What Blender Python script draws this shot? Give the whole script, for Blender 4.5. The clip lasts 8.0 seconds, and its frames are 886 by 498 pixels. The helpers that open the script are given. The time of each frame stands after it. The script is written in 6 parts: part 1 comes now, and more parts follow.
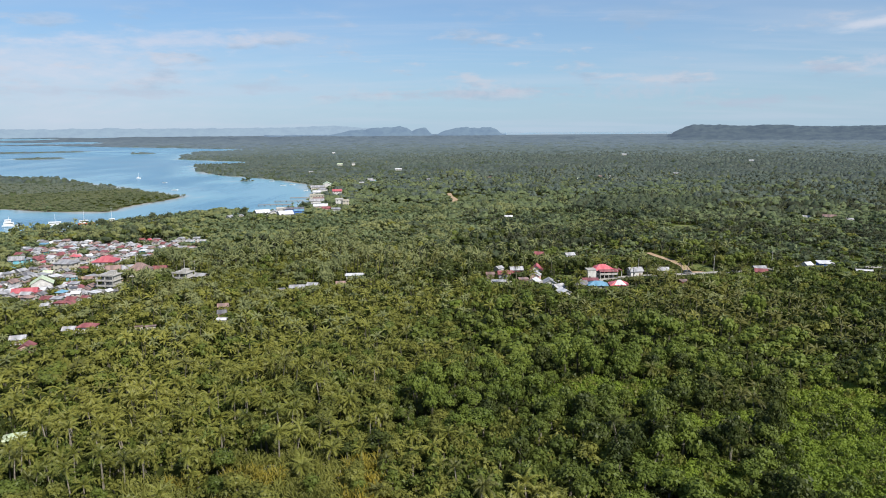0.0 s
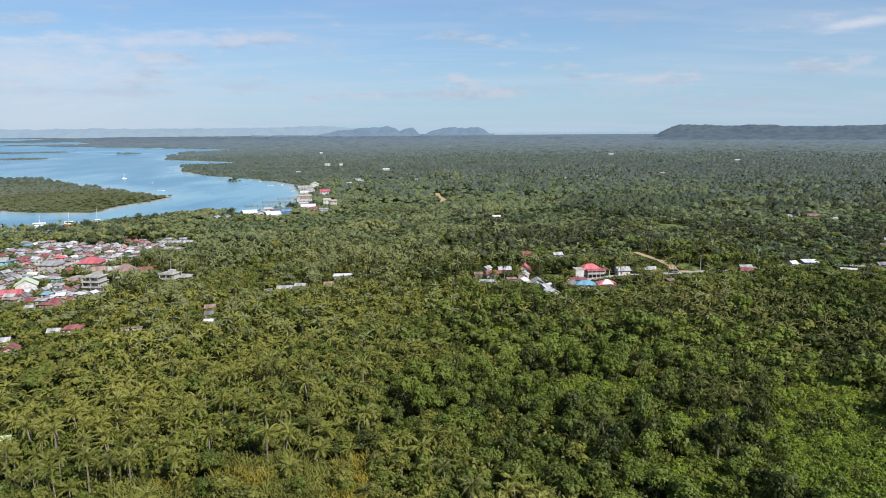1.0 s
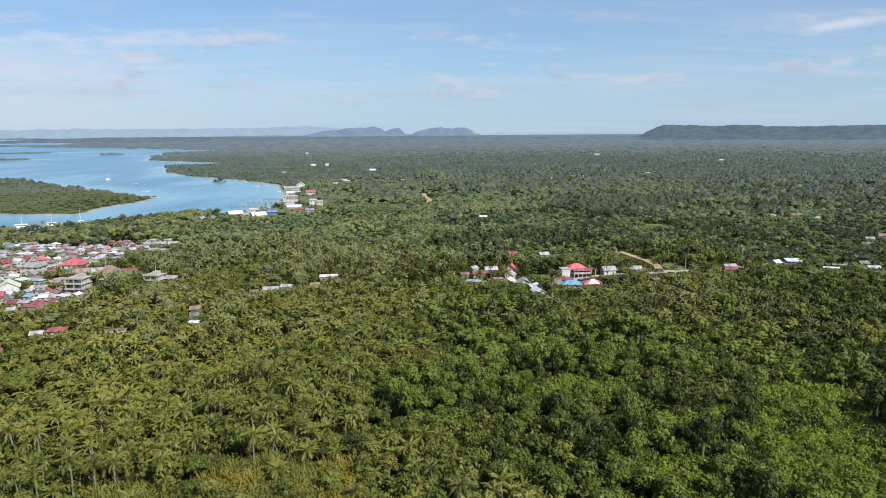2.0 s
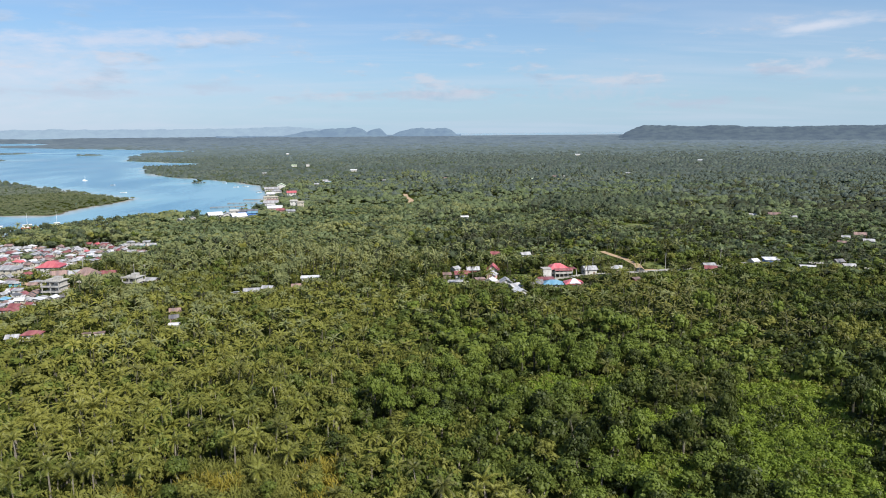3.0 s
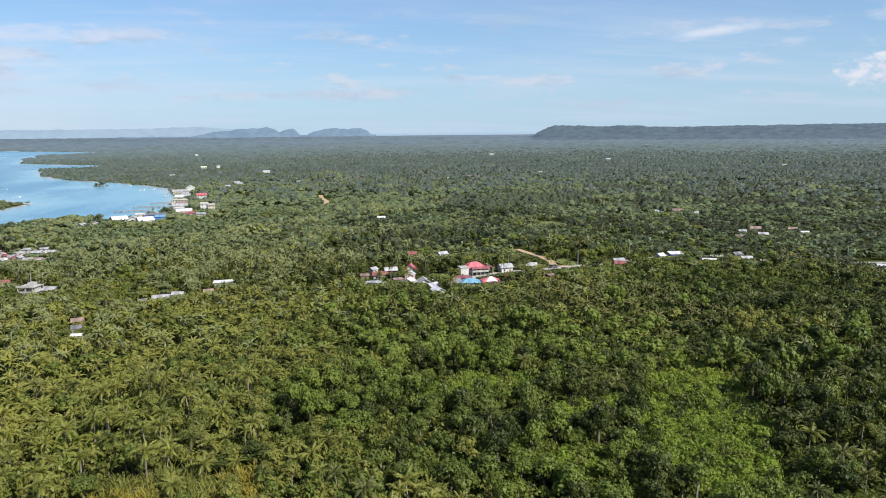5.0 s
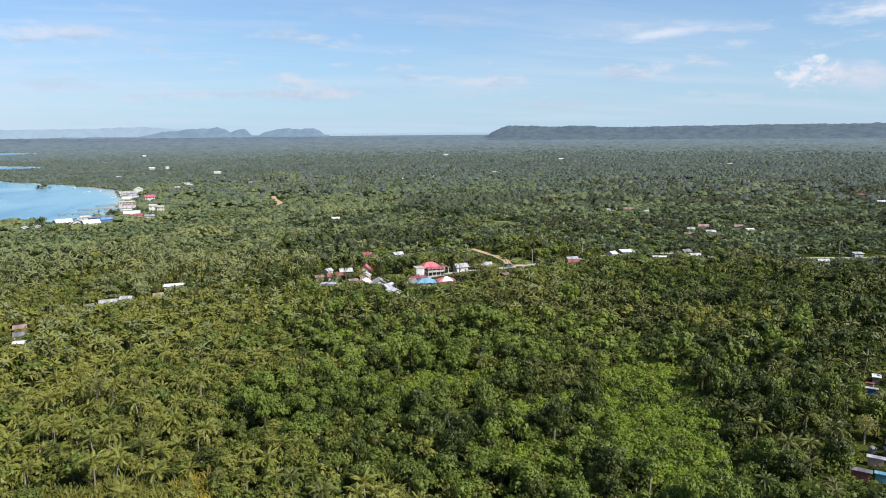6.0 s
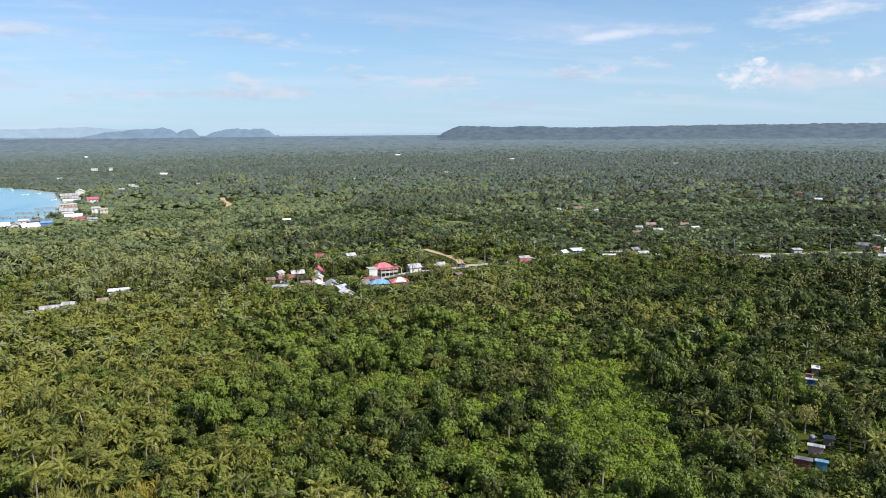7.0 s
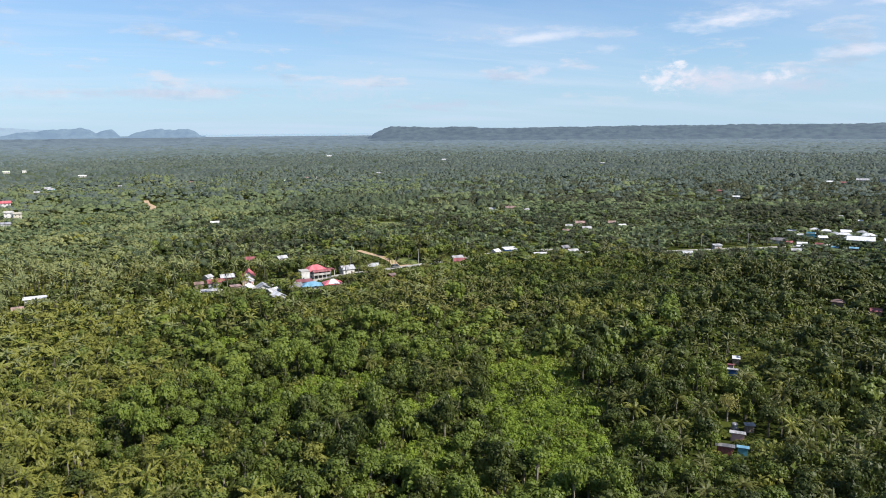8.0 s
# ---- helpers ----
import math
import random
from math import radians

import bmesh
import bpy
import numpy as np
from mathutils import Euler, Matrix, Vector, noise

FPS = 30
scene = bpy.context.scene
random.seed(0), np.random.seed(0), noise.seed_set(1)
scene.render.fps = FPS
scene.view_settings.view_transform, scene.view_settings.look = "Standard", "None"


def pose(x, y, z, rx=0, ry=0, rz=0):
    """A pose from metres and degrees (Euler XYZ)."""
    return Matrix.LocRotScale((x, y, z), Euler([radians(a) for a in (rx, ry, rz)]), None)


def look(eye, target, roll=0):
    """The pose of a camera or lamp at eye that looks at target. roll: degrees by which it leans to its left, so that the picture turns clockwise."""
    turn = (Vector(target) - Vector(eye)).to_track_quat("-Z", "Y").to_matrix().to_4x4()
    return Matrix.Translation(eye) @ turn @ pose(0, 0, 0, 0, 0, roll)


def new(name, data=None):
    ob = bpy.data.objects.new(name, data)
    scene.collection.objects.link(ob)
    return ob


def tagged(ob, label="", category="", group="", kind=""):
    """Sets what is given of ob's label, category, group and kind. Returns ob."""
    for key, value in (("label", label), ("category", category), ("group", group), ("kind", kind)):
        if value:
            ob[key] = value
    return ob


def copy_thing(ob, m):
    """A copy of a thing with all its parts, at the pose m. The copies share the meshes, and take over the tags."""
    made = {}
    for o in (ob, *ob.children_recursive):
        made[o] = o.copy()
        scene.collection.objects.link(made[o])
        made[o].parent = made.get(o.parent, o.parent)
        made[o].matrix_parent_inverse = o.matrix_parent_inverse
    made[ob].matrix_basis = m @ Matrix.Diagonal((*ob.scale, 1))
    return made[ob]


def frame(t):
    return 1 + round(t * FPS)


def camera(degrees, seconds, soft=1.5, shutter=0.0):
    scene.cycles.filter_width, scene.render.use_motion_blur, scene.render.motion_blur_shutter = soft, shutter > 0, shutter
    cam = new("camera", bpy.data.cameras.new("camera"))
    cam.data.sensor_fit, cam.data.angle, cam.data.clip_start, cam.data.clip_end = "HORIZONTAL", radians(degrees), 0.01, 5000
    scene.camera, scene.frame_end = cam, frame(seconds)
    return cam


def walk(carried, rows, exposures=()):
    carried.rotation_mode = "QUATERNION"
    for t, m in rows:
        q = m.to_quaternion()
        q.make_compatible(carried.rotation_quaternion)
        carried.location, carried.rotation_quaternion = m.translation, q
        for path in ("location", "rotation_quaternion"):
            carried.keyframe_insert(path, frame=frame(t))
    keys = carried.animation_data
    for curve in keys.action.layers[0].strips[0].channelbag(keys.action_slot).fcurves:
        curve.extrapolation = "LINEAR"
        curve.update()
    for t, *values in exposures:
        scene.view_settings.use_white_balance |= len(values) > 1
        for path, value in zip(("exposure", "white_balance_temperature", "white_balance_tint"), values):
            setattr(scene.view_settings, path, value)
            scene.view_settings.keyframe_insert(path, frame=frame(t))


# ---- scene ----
cam = camera(64.02, 8.0, soft=1.0)

# ---------------------------------------------------------------- camera: a drone hovers at 96 m and turns to its right
PLAN = 1.28     # metres to a unit of the plan below
EYE = 75.0      # height of the drone in plan units
ROWS = [
    (0.0, 0.000, -9.500, 0.388), (0.5, -0.465, -9.503, 0.400), (1.0, -0.973, -9.503, 0.410), (1.5, -1.538, -9.495, 0.410),
    (3.0, -3.572, -9.465, 0.450), (3.5, -4.899, -9.467, 0.463), (4.0, -6.690, -9.470, 0.490), (4.5, -8.507, -9.490, 0.503),
    (6.0, -13.996, -9.520, 0.502), (6.5, -15.796, -9.528, 0.500), (7.0, -17.852, -9.528, 0.492), (7.5, -20.519, -9.532, 0.490), (8.0, -23.308, -9.535, 0.470)]
walk(cam, [(t, pose(0, 0, EYE * PLAN, 90 + pitch, roll, yaw)) for t, yaw, pitch, roll in ROWS], [(0.0, 0.37), (1.5, 0.42), (4.0, 0.51), (6.5, 0.64), (8.0, 0.68)])

# ---------------------------------------------------------------- world and sun
SUN_AZ, SUN_EL = 140.0, 42.0


class Nodes:
    """Short hand for building node trees."""

    def __init__(self, tree):
        self.tree = tree

    def add(self, kind, links=None, **values):
        n = self.tree.nodes.new(kind)
        if "operation" in values:
            n.operation = values["operation"]
        if "use_clamp" in values:
            n.use_clamp = values["use_clamp"]
        if "interpolation_type" in values:
            n.interpolation_type = values["interpolation_type"]
        if "data_type" in values:
            n.data_type = values["data_type"]
        if "bands_direction" in values:
            n.bands_direction = values["bands_direction"]
        for key, value in (links or {}).items():
            if isinstance(value, bpy.types.NodeSocket):
                self.tree.links.new(value, n.inputs[key])
            else:
                n.inputs[key].default_value = value
        return n

    def math(self, op, a, b=0.0, clamp=False):
        return self.add("ShaderNodeMath", {0: a, 1: b}, operation=op, use_clamp=clamp).outputs[0]

    def ramp(self, value, lo, hi):
        return self.add("ShaderNodeMapRange", {0: value, 1: lo, 2: hi, 3: 0.0, 4: 1.0}, interpolation_type="SMOOTHSTEP").outputs[0]

    def mix(self, f, a, b):
        n = self.add("ShaderNodeMix", data_type="RGBA")
        for key, value in ((0, f), (6, a), (7, b)):
            if isinstance(value, bpy.types.NodeSocket):
                self.tree.links.new(value, n.inputs[key])
            else:
                n.inputs[key].default_value = value if key == 0 else (*value[:3], 1)
        return n.outputs[2]

    def place(self):
        """The point on the plan."""
        where = self.add("ShaderNodeNewGeometry").outputs["Position"]
        return self.add("ShaderNodeVectorMath", {0: where, "Scale": 1 / PLAN}, operation="SCALE").outputs[0]

    def noise(self, vector, scale, detail=3.0, rough=0.55):
        return self.add("ShaderNodeTexNoise", {"Vector": vector, "Scale": scale, "Detail": detail, "Roughness": rough}).outputs["Fac"]


world = bpy.data.worlds.new("sky")
scene.world = world
world.use_nodes = True
W = Nodes(world.node_tree)
sky = W.add("ShaderNodeTexSky")
sky.sky_type, sky.sun_disc, sky.sun_elevation, sky.sun_rotation = "NISHITA", False, radians(SUN_EL), radians(SUN_AZ)
sky.altitude, sky.air_density, sky.dust_density, sky.ozone_density = 50.0, 1.0, 0.4, 4.0
way = W.add("ShaderNodeTexCoord").outputs["Generated"]
xyz = W.add("ShaderNodeSeparateXYZ", {0: way})
up = W.math("MAXIMUM", xyz.outputs[2], 0.0)
flat = W.math("ADD", up, 0.09)
deck = W.add("ShaderNodeCombineXYZ", {0: W.math("DIVIDE", xyz.outputs[0], flat), 1: W.math("DIVIDE", xyz.outputs[1], flat), 2: 0.0}).outputs[0]
sky_rgb = W.add("ShaderNodeVectorMath", {0: sky.outputs[0], "Scale": 0.1}, operation="SCALE").outputs[0]
sky_rgb = W.add("ShaderNodeVectorMath", {0: sky_rgb, 1: (0.72, 0.92, 1.13)}, operation="MULTIPLY").outputs[0]
# whitish haze that thickens towards the horizon
haze = W.math("POWER", 2.718, W.math("MULTIPLY", up, -6.0))
sky_rgb = W.mix(W.math("MULTIPLY", haze, 0.8), sky_rgb, (0.42, 0.58, 0.74))
# high thin veils and streaks
veil_map = W.add("ShaderNodeMapping", {0: deck, "Scale": (0.30, 0.75, 1.0), "Rotation": (0, 0, radians(38)), "Location": (1.7, 0.4, 0)}).outputs[0]
veil = W.ramp(W.noise(veil_map, 0.9, 4, 0.55), 0.42, 0.68)
sky_rgb = W.mix(W.math("MULTIPLY", veil, 0.34), sky_rgb, (0.56, 0.63, 0.76))
streak = W.add("ShaderNodeMapping", {0: deck, "Scale": (0.22, 1.1, 1.0), "Rotation": (0, 0, radians(30))}).outputs[0]
wisp = W.ramp(W.noise(streak, 1.3, 7, 0.62), 0.50, 0.70)
sky_rgb = W.mix(W.math("MULTIPLY", W.math("MULTIPLY", wisp, W.ramp(up, 0.02, 0.12)), 0.28), sky_rgb, (0.66, 0.70, 0.80))
# broken fair-weather clouds: pale heads over grey-lilac bases
cloud_at = W.add("ShaderNodeCombineXYZ", {0: W.math("MULTIPLY", xyz.outputs[0], 9.0), 1: W.math("MULTIPLY", xyz.outputs[1], 9.0), 2: W.math("MULTIPLY", up, 34.0)}).outputs[0]
puff_n = W.noise(cloud_at, 1.0, 7, 0.6)
puff = W.ramp(puff_n, 0.52, 0.66)
band = W.math("MULTIPLY", W.ramp(up, 0.02, 0.06), W.math("SUBTRACT", 1.0, W.ramp(up, 0.10, 0.18)))
lit = W.ramp(W.noise(W.add("ShaderNodeVectorMath", {0: cloud_at, 1: (0.0, 0.0, 0.5)}, operation="ADD").outputs[0], 1.0, 7, 0.6), 0.46, 0.62)
puff_rgb = W.mix(lit, (0.60, 0.62, 0.70), (0.38, 0.48, 0.62))
sky_rgb = W.mix(W.math("MULTIPLY", W.math("MULTIPLY", puff, band), 0.65), sky_rgb, puff_rgb)
grain = W.noise(W.add("ShaderNodeCombineXYZ", {0: W.math("MULTIPLY", xyz.outputs[0], 26.0), 1: W.math("MULTIPLY", xyz.outputs[1], 26.0), 2: W.math("MULTIPLY", up, 95.0)}).outputs[0], 1.0, 6, 0.6)
fine_grain = W.noise(W.add("ShaderNodeCombineXYZ", {0: W.math("MULTIPLY", xyz.outputs[0], 75.0), 1: W.math("MULTIPLY", xyz.outputs[1], 75.0), 2: W.math("MULTIPLY", up, 120.0)}).outputs[0], 1.0, 6, 0.6)


def cloud(az, el, across, tall, amount, rgb, ragged=1.2, tilt=0.0, soft_edge=0.35, fine=False):
    """One larger cloud of the sky: degrees of its middle and half sizes, its outline broken by noise."""
    a = radians(az)
    u = W.math("ADD", W.math("MULTIPLY", xyz.outputs[0], math.cos(a)), W.math("MULTIPLY", xyz.outputs[1], -math.sin(a)))
    v = W.math("SUBTRACT", W.math("SUBTRACT", xyz.outputs[2], math.sin(radians(el))), W.math("MULTIPLY", u, tilt))
    ahead = W.math("GREATER_THAN", W.math("ADD", W.math("MULTIPLY", xyz.outputs[0], math.sin(a)), W.math("MULTIPLY", xyz.outputs[1], math.cos(a))), 0.0)
    q = W.math("SQRT", W.math("ADD", W.math("POWER", W.math("ABSOLUTE", W.math("DIVIDE", u, radians(across))), 2.0), W.math("POWER", W.math("ABSOLUTE", W.math("DIVIDE", v, radians(tall))), 2.0)))
    body = W.math("ADD", W.math("SUBTRACT", 1.0, q), W.math("MULTIPLY", W.math("SUBTRACT", fine_grain if fine else grain, 0.5), ragged))
    return W.mix(W.math("MULTIPLY", W.math("MULTIPLY", W.ramp(body, 0.0, soft_edge), ahead), amount), sky_rgb, rgb)


sky_rgb = cloud(-28.0, 1.0, 26.0, 7.0, 0.72, (0.64, 0.68, 0.80), 0.5, 0.0, 1.6)
sky_rgb = cloud(-30.0, 4.6, 16.0, 3.2, 0.60, (0.68, 0.70, 0.80), 1.8, 0.0, 1.5)
sky_rgb = cloud(-20.0, 6.6, 12.0, 1.0, 0.50, (0.66, 0.68, 0.79), 2.4, 0.03, 1.2)
sky_rgb = cloud(-25.0, 2.9, 9.0, 0.6, 0.45, (0.44, 0.51, 0.64), 3.0, 0.0, 1.1)
sky_rgb = cloud(-14.0, 3.4, 4.0, 0.6, 0.40, (0.44, 0.51, 0.64), 3.0, 0.0, 1.1)
sky_rgb = cloud(2.0, 2.9, 11.0, 0.55, 0.60, (0.46, 0.52, 0.64), 3.4, 0.01, 1.1)
sky_rgb = cloud(23.0, 1.9, 8.0, 0.45, 0.55, (0.46, 0.52, 0.65), 3.4, 0.02, 1.1)
sky_rgb = cloud(28.2, 4.2, 3.6, 0.42, 0.60, (0.42, 0.50, 0.64), 3.0, 0.0, 0.9)
sky_rgb = cloud(46.5, 3.2, 7.5, 1.3, 0.75, (0.56, 0.60, 0.71), 1.8, 0.0, 1.4)
sky_rgb = cloud(43.2, 3.5, 3.6, 1.1, 0.70, (0.60, 0.61, 0.71), 2.0, 0.0, 1.2, True)
sky_rgb = cloud(50.0, 2.9, 3.6, 0.8, 0.60, (0.46, 0.52, 0.65), 2.0, 0.0, 1.2, True)
sky_rgb = cloud(39.9, 3.6, 1.9, 1.1, 0.66, (0.76, 0.74, 0.79), 2.6, 0.0, 1.1, True)
sky_rgb = cloud(41.2, 3.9, 2.4, 0.9, 0.50, (0.70, 0.70, 0.77), 2.8, 0.0, 1.3, True)
sky_rgb = cloud(41.5, 4.7, 0.7, 0.4, 0.70, (0.80, 0.78, 0.81), 3.4, 0.0, 1.1, True)
sky_rgb = cloud(48.0, 3.6, 2.0, 0.55, 0.75, (0.72, 0.71, 0.78), 2.8, 0.0, 1.2, True)
sky_rgb = cloud(45.0, 7.8, 6.6, 1.0, 0.90, (0.72, 0.73, 0.80), 2.0, 0.10, 1.4)
sky_rgb = cloud(53.0, 5.1, 3.4, 0.55, 0.65, (0.70, 0.69, 0.77), 1.8, 0.03, 1.0)
sky_rgb = cloud(55.0, 8.3, 3.0, 0.4, 0.60, (0.70, 0.71, 0.79), 1.8, 0.05, 1.1)
sky_rgb = cloud(30.8, 7.0, 4.4, 0.6, 0.70, (0.68, 0.71, 0.80), 1.6, 0.09, 1.1)
sky_rgb = cloud(30.8, 4.5, 1.4, 0.5, 0.55, (0.62, 0.63, 0.73), 1.6, 0.0, 0.9, True)
sky_rgb = cloud(36.0, 6.0, 1.3, 0.4, 0.45, (0.60, 0.64, 0.75), 1.8, 0.0, 1.0, True)
sky_rgb = cloud(15.5, 2.8, 6.5, 0.7, 0.45, (0.50, 0.57, 0.69), 2.6, 0.0, 1.0, True)
sky_rgb = cloud(3.4, 3.1, 5.0, 0.8, 0.45, (0.60, 0.63, 0.73), 2.2, 0.0, 1.2, True)
background = world.node_tree.nodes["Background"]
world.node_tree.links.new(sky_rgb, background.inputs[0])
background.inputs[1].default_value = 0.79

sun = new("sun", bpy.data.lights.new("sun", "SUN"))
sun.data.energy, sun.data.angle, sun.data.color = 5.0, radians(0.5), (1.0, 0.96, 0.89)
sun.matrix_world = look((900 * math.sin(radians(SUN_AZ)), 900 * math.cos(radians(SUN_AZ)), 900 * math.tan(radians(SUN_EL))), (0, 0, 0))


# ---------------------------------------------------------------- materials
def material(name):
    m = bpy.data.materials.new(name)
    m.use_nodes = True
    n = Nodes(m.node_tree)
    return m, n, m.node_tree.nodes["Principled BSDF"], m.node_tree.nodes["Material Output"]


def leaf_material(name, dark, mid, light, through_leaf=0.3, gloss=0.35, sheen=0.0, lumps=0.0):
    """Foliage: patches of tens of metres, single crowns, and leaf by leaf; light also passes through the blades."""
    m, n, shader, out = material(name)
    geo = n.add("ShaderNodeNewGeometry")
    place = n.place()
    wide = n.noise(place, 0.013, 3)
    crown = n.noise(place, 0.14, 2)
    leaf = geo.outputs["Random Per Island"]
    c = n.mix(n.ramp(crown, 0.34, 0.66), dark, mid)
    c = n.mix(n.math("MULTIPLY", n.ramp(wide, 0.35, 0.7), n.math("ADD", n.math("MULTIPLY", leaf, 0.5), 0.3)), c, light)
    c = n.mix(n.math("MULTIPLY", n.ramp(leaf, 0.92, 1.0), 0.12), c, (light[0] * 1.35, light[1] * 1.1, light[2]))
    n.tree.links.new(c, shader.inputs["Base Color"])
    shader.inputs["Roughness"].default_value = 0.5
    shader.inputs["Specular IOR Level"].default_value = gloss
    # bluish sheen, raised on farther leaves, imitates haze
    shader.inputs["Sheen Weight"].default_value, shader.inputs["Sheen Tint"].default_value = sheen, (0.75, 0.88, 1.0, 1)
    if lumps:
        b = n.add("ShaderNodeBump", {"Height": n.noise(place, 0.3, 5, 0.65), "Strength": lumps, "Distance": 2.5})
        n.tree.links.new(b.outputs[0], shader.inputs["Normal"])
    trans = n.add("ShaderNodeBsdfTranslucent", {"Color": c})
    both = n.add("ShaderNodeMixShader", {0: through_leaf, 1: shader.outputs[0], 2: trans.outputs[0]})
    n.tree.links.new(both.outputs[0], out.inputs[0])
    return m


def rough_material(name, a, b, scale=2.0, rough=0.8, metal=0.0, bump=0.0, spot=None, gloss=0.5, object_tint=0.0):
    """Mottled surface in two tones, with an optional third tone in sparse stains."""
    m, n, shader, out = material(name)
    place = n.add("ShaderNodeTexCoord").outputs["Object"]
    f = n.noise(place, scale, 5, 0.6)
    c = n.mix(n.ramp(f, 0.3, 0.7), a, b)
    if spot:
        c = n.mix(n.math("MULTIPLY", n.ramp(n.noise(place, scale * 0.37, 4, 0.65), 0.52, 0.7), 0.8), c, spot)
    if object_tint:
        rnd = n.add("ShaderNodeObjectInfo").outputs["Random"]
        hue = n.add("ShaderNodeHueSaturation", {"Color": c, "Value": n.math("ADD", n.math("MULTIPLY", rnd, object_tint), 1 - object_tint / 2)})
        c = hue.outputs[0]
    n.tree.links.new(c, shader.inputs["Base Color"])
    shader.inputs["Roughness"].default_value, shader.inputs["Metallic"].default_value = rough, metal
    shader.inputs["Specular IOR Level"].default_value = gloss
    if bump:
        b_node = n.add("ShaderNodeBump", {"Height": n.noise(place, scale * 4, 4), "Strength": bump, "Distance": 0.05})
        n.tree.links.new(b_node.outputs[0], shader.inputs["Normal"])
    return m


def roof_material(name, a, b, rust=(0.2, 0.1, 0.06), stain=0.3, rough=0.45):
    """Corrugated painted sheet: ribs, faded lengths and rust stains."""
    m, n, shader, out = material(name)
    place = n.add("ShaderNodeTexCoord").outputs["Object"]
    ribs = n.add("ShaderNodeTexWave", {"Vector": place, "Scale": 1.3, "Distortion": 0.0}, bands_direction="X").outputs["Fac"]
    sheets = n.noise(n.add("ShaderNodeMapping", {0: place, "Scale": (1.2, 0.12, 0.12)}).outputs[0], 1.0, 2)
    c = n.mix(n.ramp(sheets, 0.35, 0.65), a, b)
    rusty = n.ramp(n.noise(place, 0.45, 6, 0.65), 0.5, 0.72)
    c = n.mix(n.math("MULTIPLY", rusty, stain), c, rust)
    rnd = n.add("ShaderNodeObjectInfo").outputs["Random"]
    c = n.add("ShaderNodeHueSaturation", {"Color": c, "Value": n.math("ADD", n.math("MULTIPLY", rnd, 0.3), 0.85)}).outputs[0]
    n.tree.links.new(c, shader.inputs["Base Color"])
    shader.inputs["Roughness"].default_value = rough
    bump = n.add("ShaderNodeBump", {"Height": ribs, "Strength": 0.6, "Distance": 0.04})
    n.tree.links.new(bump.outputs[0], shader.inputs["Normal"])
    return m


SCRUB = leaf_material("olive_scrub", (0.122, 0.132, 0.030), (0.200, 0.206, 0.045), (0.258, 0.254, 0.058), 0.38, 0.2)
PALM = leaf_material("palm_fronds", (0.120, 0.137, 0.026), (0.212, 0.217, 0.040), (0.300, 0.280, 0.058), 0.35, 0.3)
# PALM at about 0.6 of its tone: shade put into the frond colour
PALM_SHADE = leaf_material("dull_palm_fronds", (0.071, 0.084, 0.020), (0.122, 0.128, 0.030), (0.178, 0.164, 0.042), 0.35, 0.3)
# PALM_MID: frond colour lifted and blued to paint haze over the middle distance
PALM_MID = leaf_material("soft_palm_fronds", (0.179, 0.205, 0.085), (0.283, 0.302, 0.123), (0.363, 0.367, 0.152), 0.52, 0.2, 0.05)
# OLIVE_FAR: olive leaves dimmed for the farther shaded palms, with some haze
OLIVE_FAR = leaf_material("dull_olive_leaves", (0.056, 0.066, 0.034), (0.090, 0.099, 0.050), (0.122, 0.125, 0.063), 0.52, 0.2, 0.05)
PALM_YELLOW = leaf_material("yellowing_fronds", (0.16, 0.145, 0.025), (0.25, 0.21, 0.032), (0.36, 0.28, 0.04), 0.3, 0.2)
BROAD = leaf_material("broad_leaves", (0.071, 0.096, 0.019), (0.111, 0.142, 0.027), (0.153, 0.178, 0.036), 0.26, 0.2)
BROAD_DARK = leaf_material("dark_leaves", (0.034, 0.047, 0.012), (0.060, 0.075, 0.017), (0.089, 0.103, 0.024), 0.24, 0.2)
VINE = leaf_material("vine_leaves", (0.142, 0.198, 0.026), (0.200, 0.266, 0.036), (0.252, 0.310, 0.045), 0.38, 0.2)
DRAPED = leaf_material("draped_leaves", (0.090, 0.124, 0.022), (0.132, 0.172, 0.030), (0.176, 0.212, 0.039), 0.28, 0.2)
# MID_LEAF and MID_DARK: broad leaves with middle-distance haze in the colour
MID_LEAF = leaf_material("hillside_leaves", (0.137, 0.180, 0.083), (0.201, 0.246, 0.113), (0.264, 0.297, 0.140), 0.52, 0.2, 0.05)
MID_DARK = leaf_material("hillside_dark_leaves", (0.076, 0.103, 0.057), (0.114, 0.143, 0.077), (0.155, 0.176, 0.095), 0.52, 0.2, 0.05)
MANGROVE = leaf_material("mangrove_leaves", (0.100, 0.118, 0.053), (0.138, 0.156, 0.070), (0.178, 0.188, 0.084), 0.4, 0.2, 0.08, 0.6)
# FAR_LEAF and MANGROVE_FAR: haze painted in as a greyer, bluer leaf colour
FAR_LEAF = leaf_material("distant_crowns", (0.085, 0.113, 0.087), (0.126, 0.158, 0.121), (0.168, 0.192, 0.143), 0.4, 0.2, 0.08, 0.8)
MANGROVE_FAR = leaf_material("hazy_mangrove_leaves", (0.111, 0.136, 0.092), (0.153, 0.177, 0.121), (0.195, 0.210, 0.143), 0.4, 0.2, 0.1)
YELLOW_LEAF = leaf_material("pale_yellow_leaves", (0.25, 0.25, 0.09), (0.32, 0.31, 0.11), (0.40, 0.36, 0.11), 0.4, 0.2)
# darker copy of the bark: forest shade painted onto the trunks
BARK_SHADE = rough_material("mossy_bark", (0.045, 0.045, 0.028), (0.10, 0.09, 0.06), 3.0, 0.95)
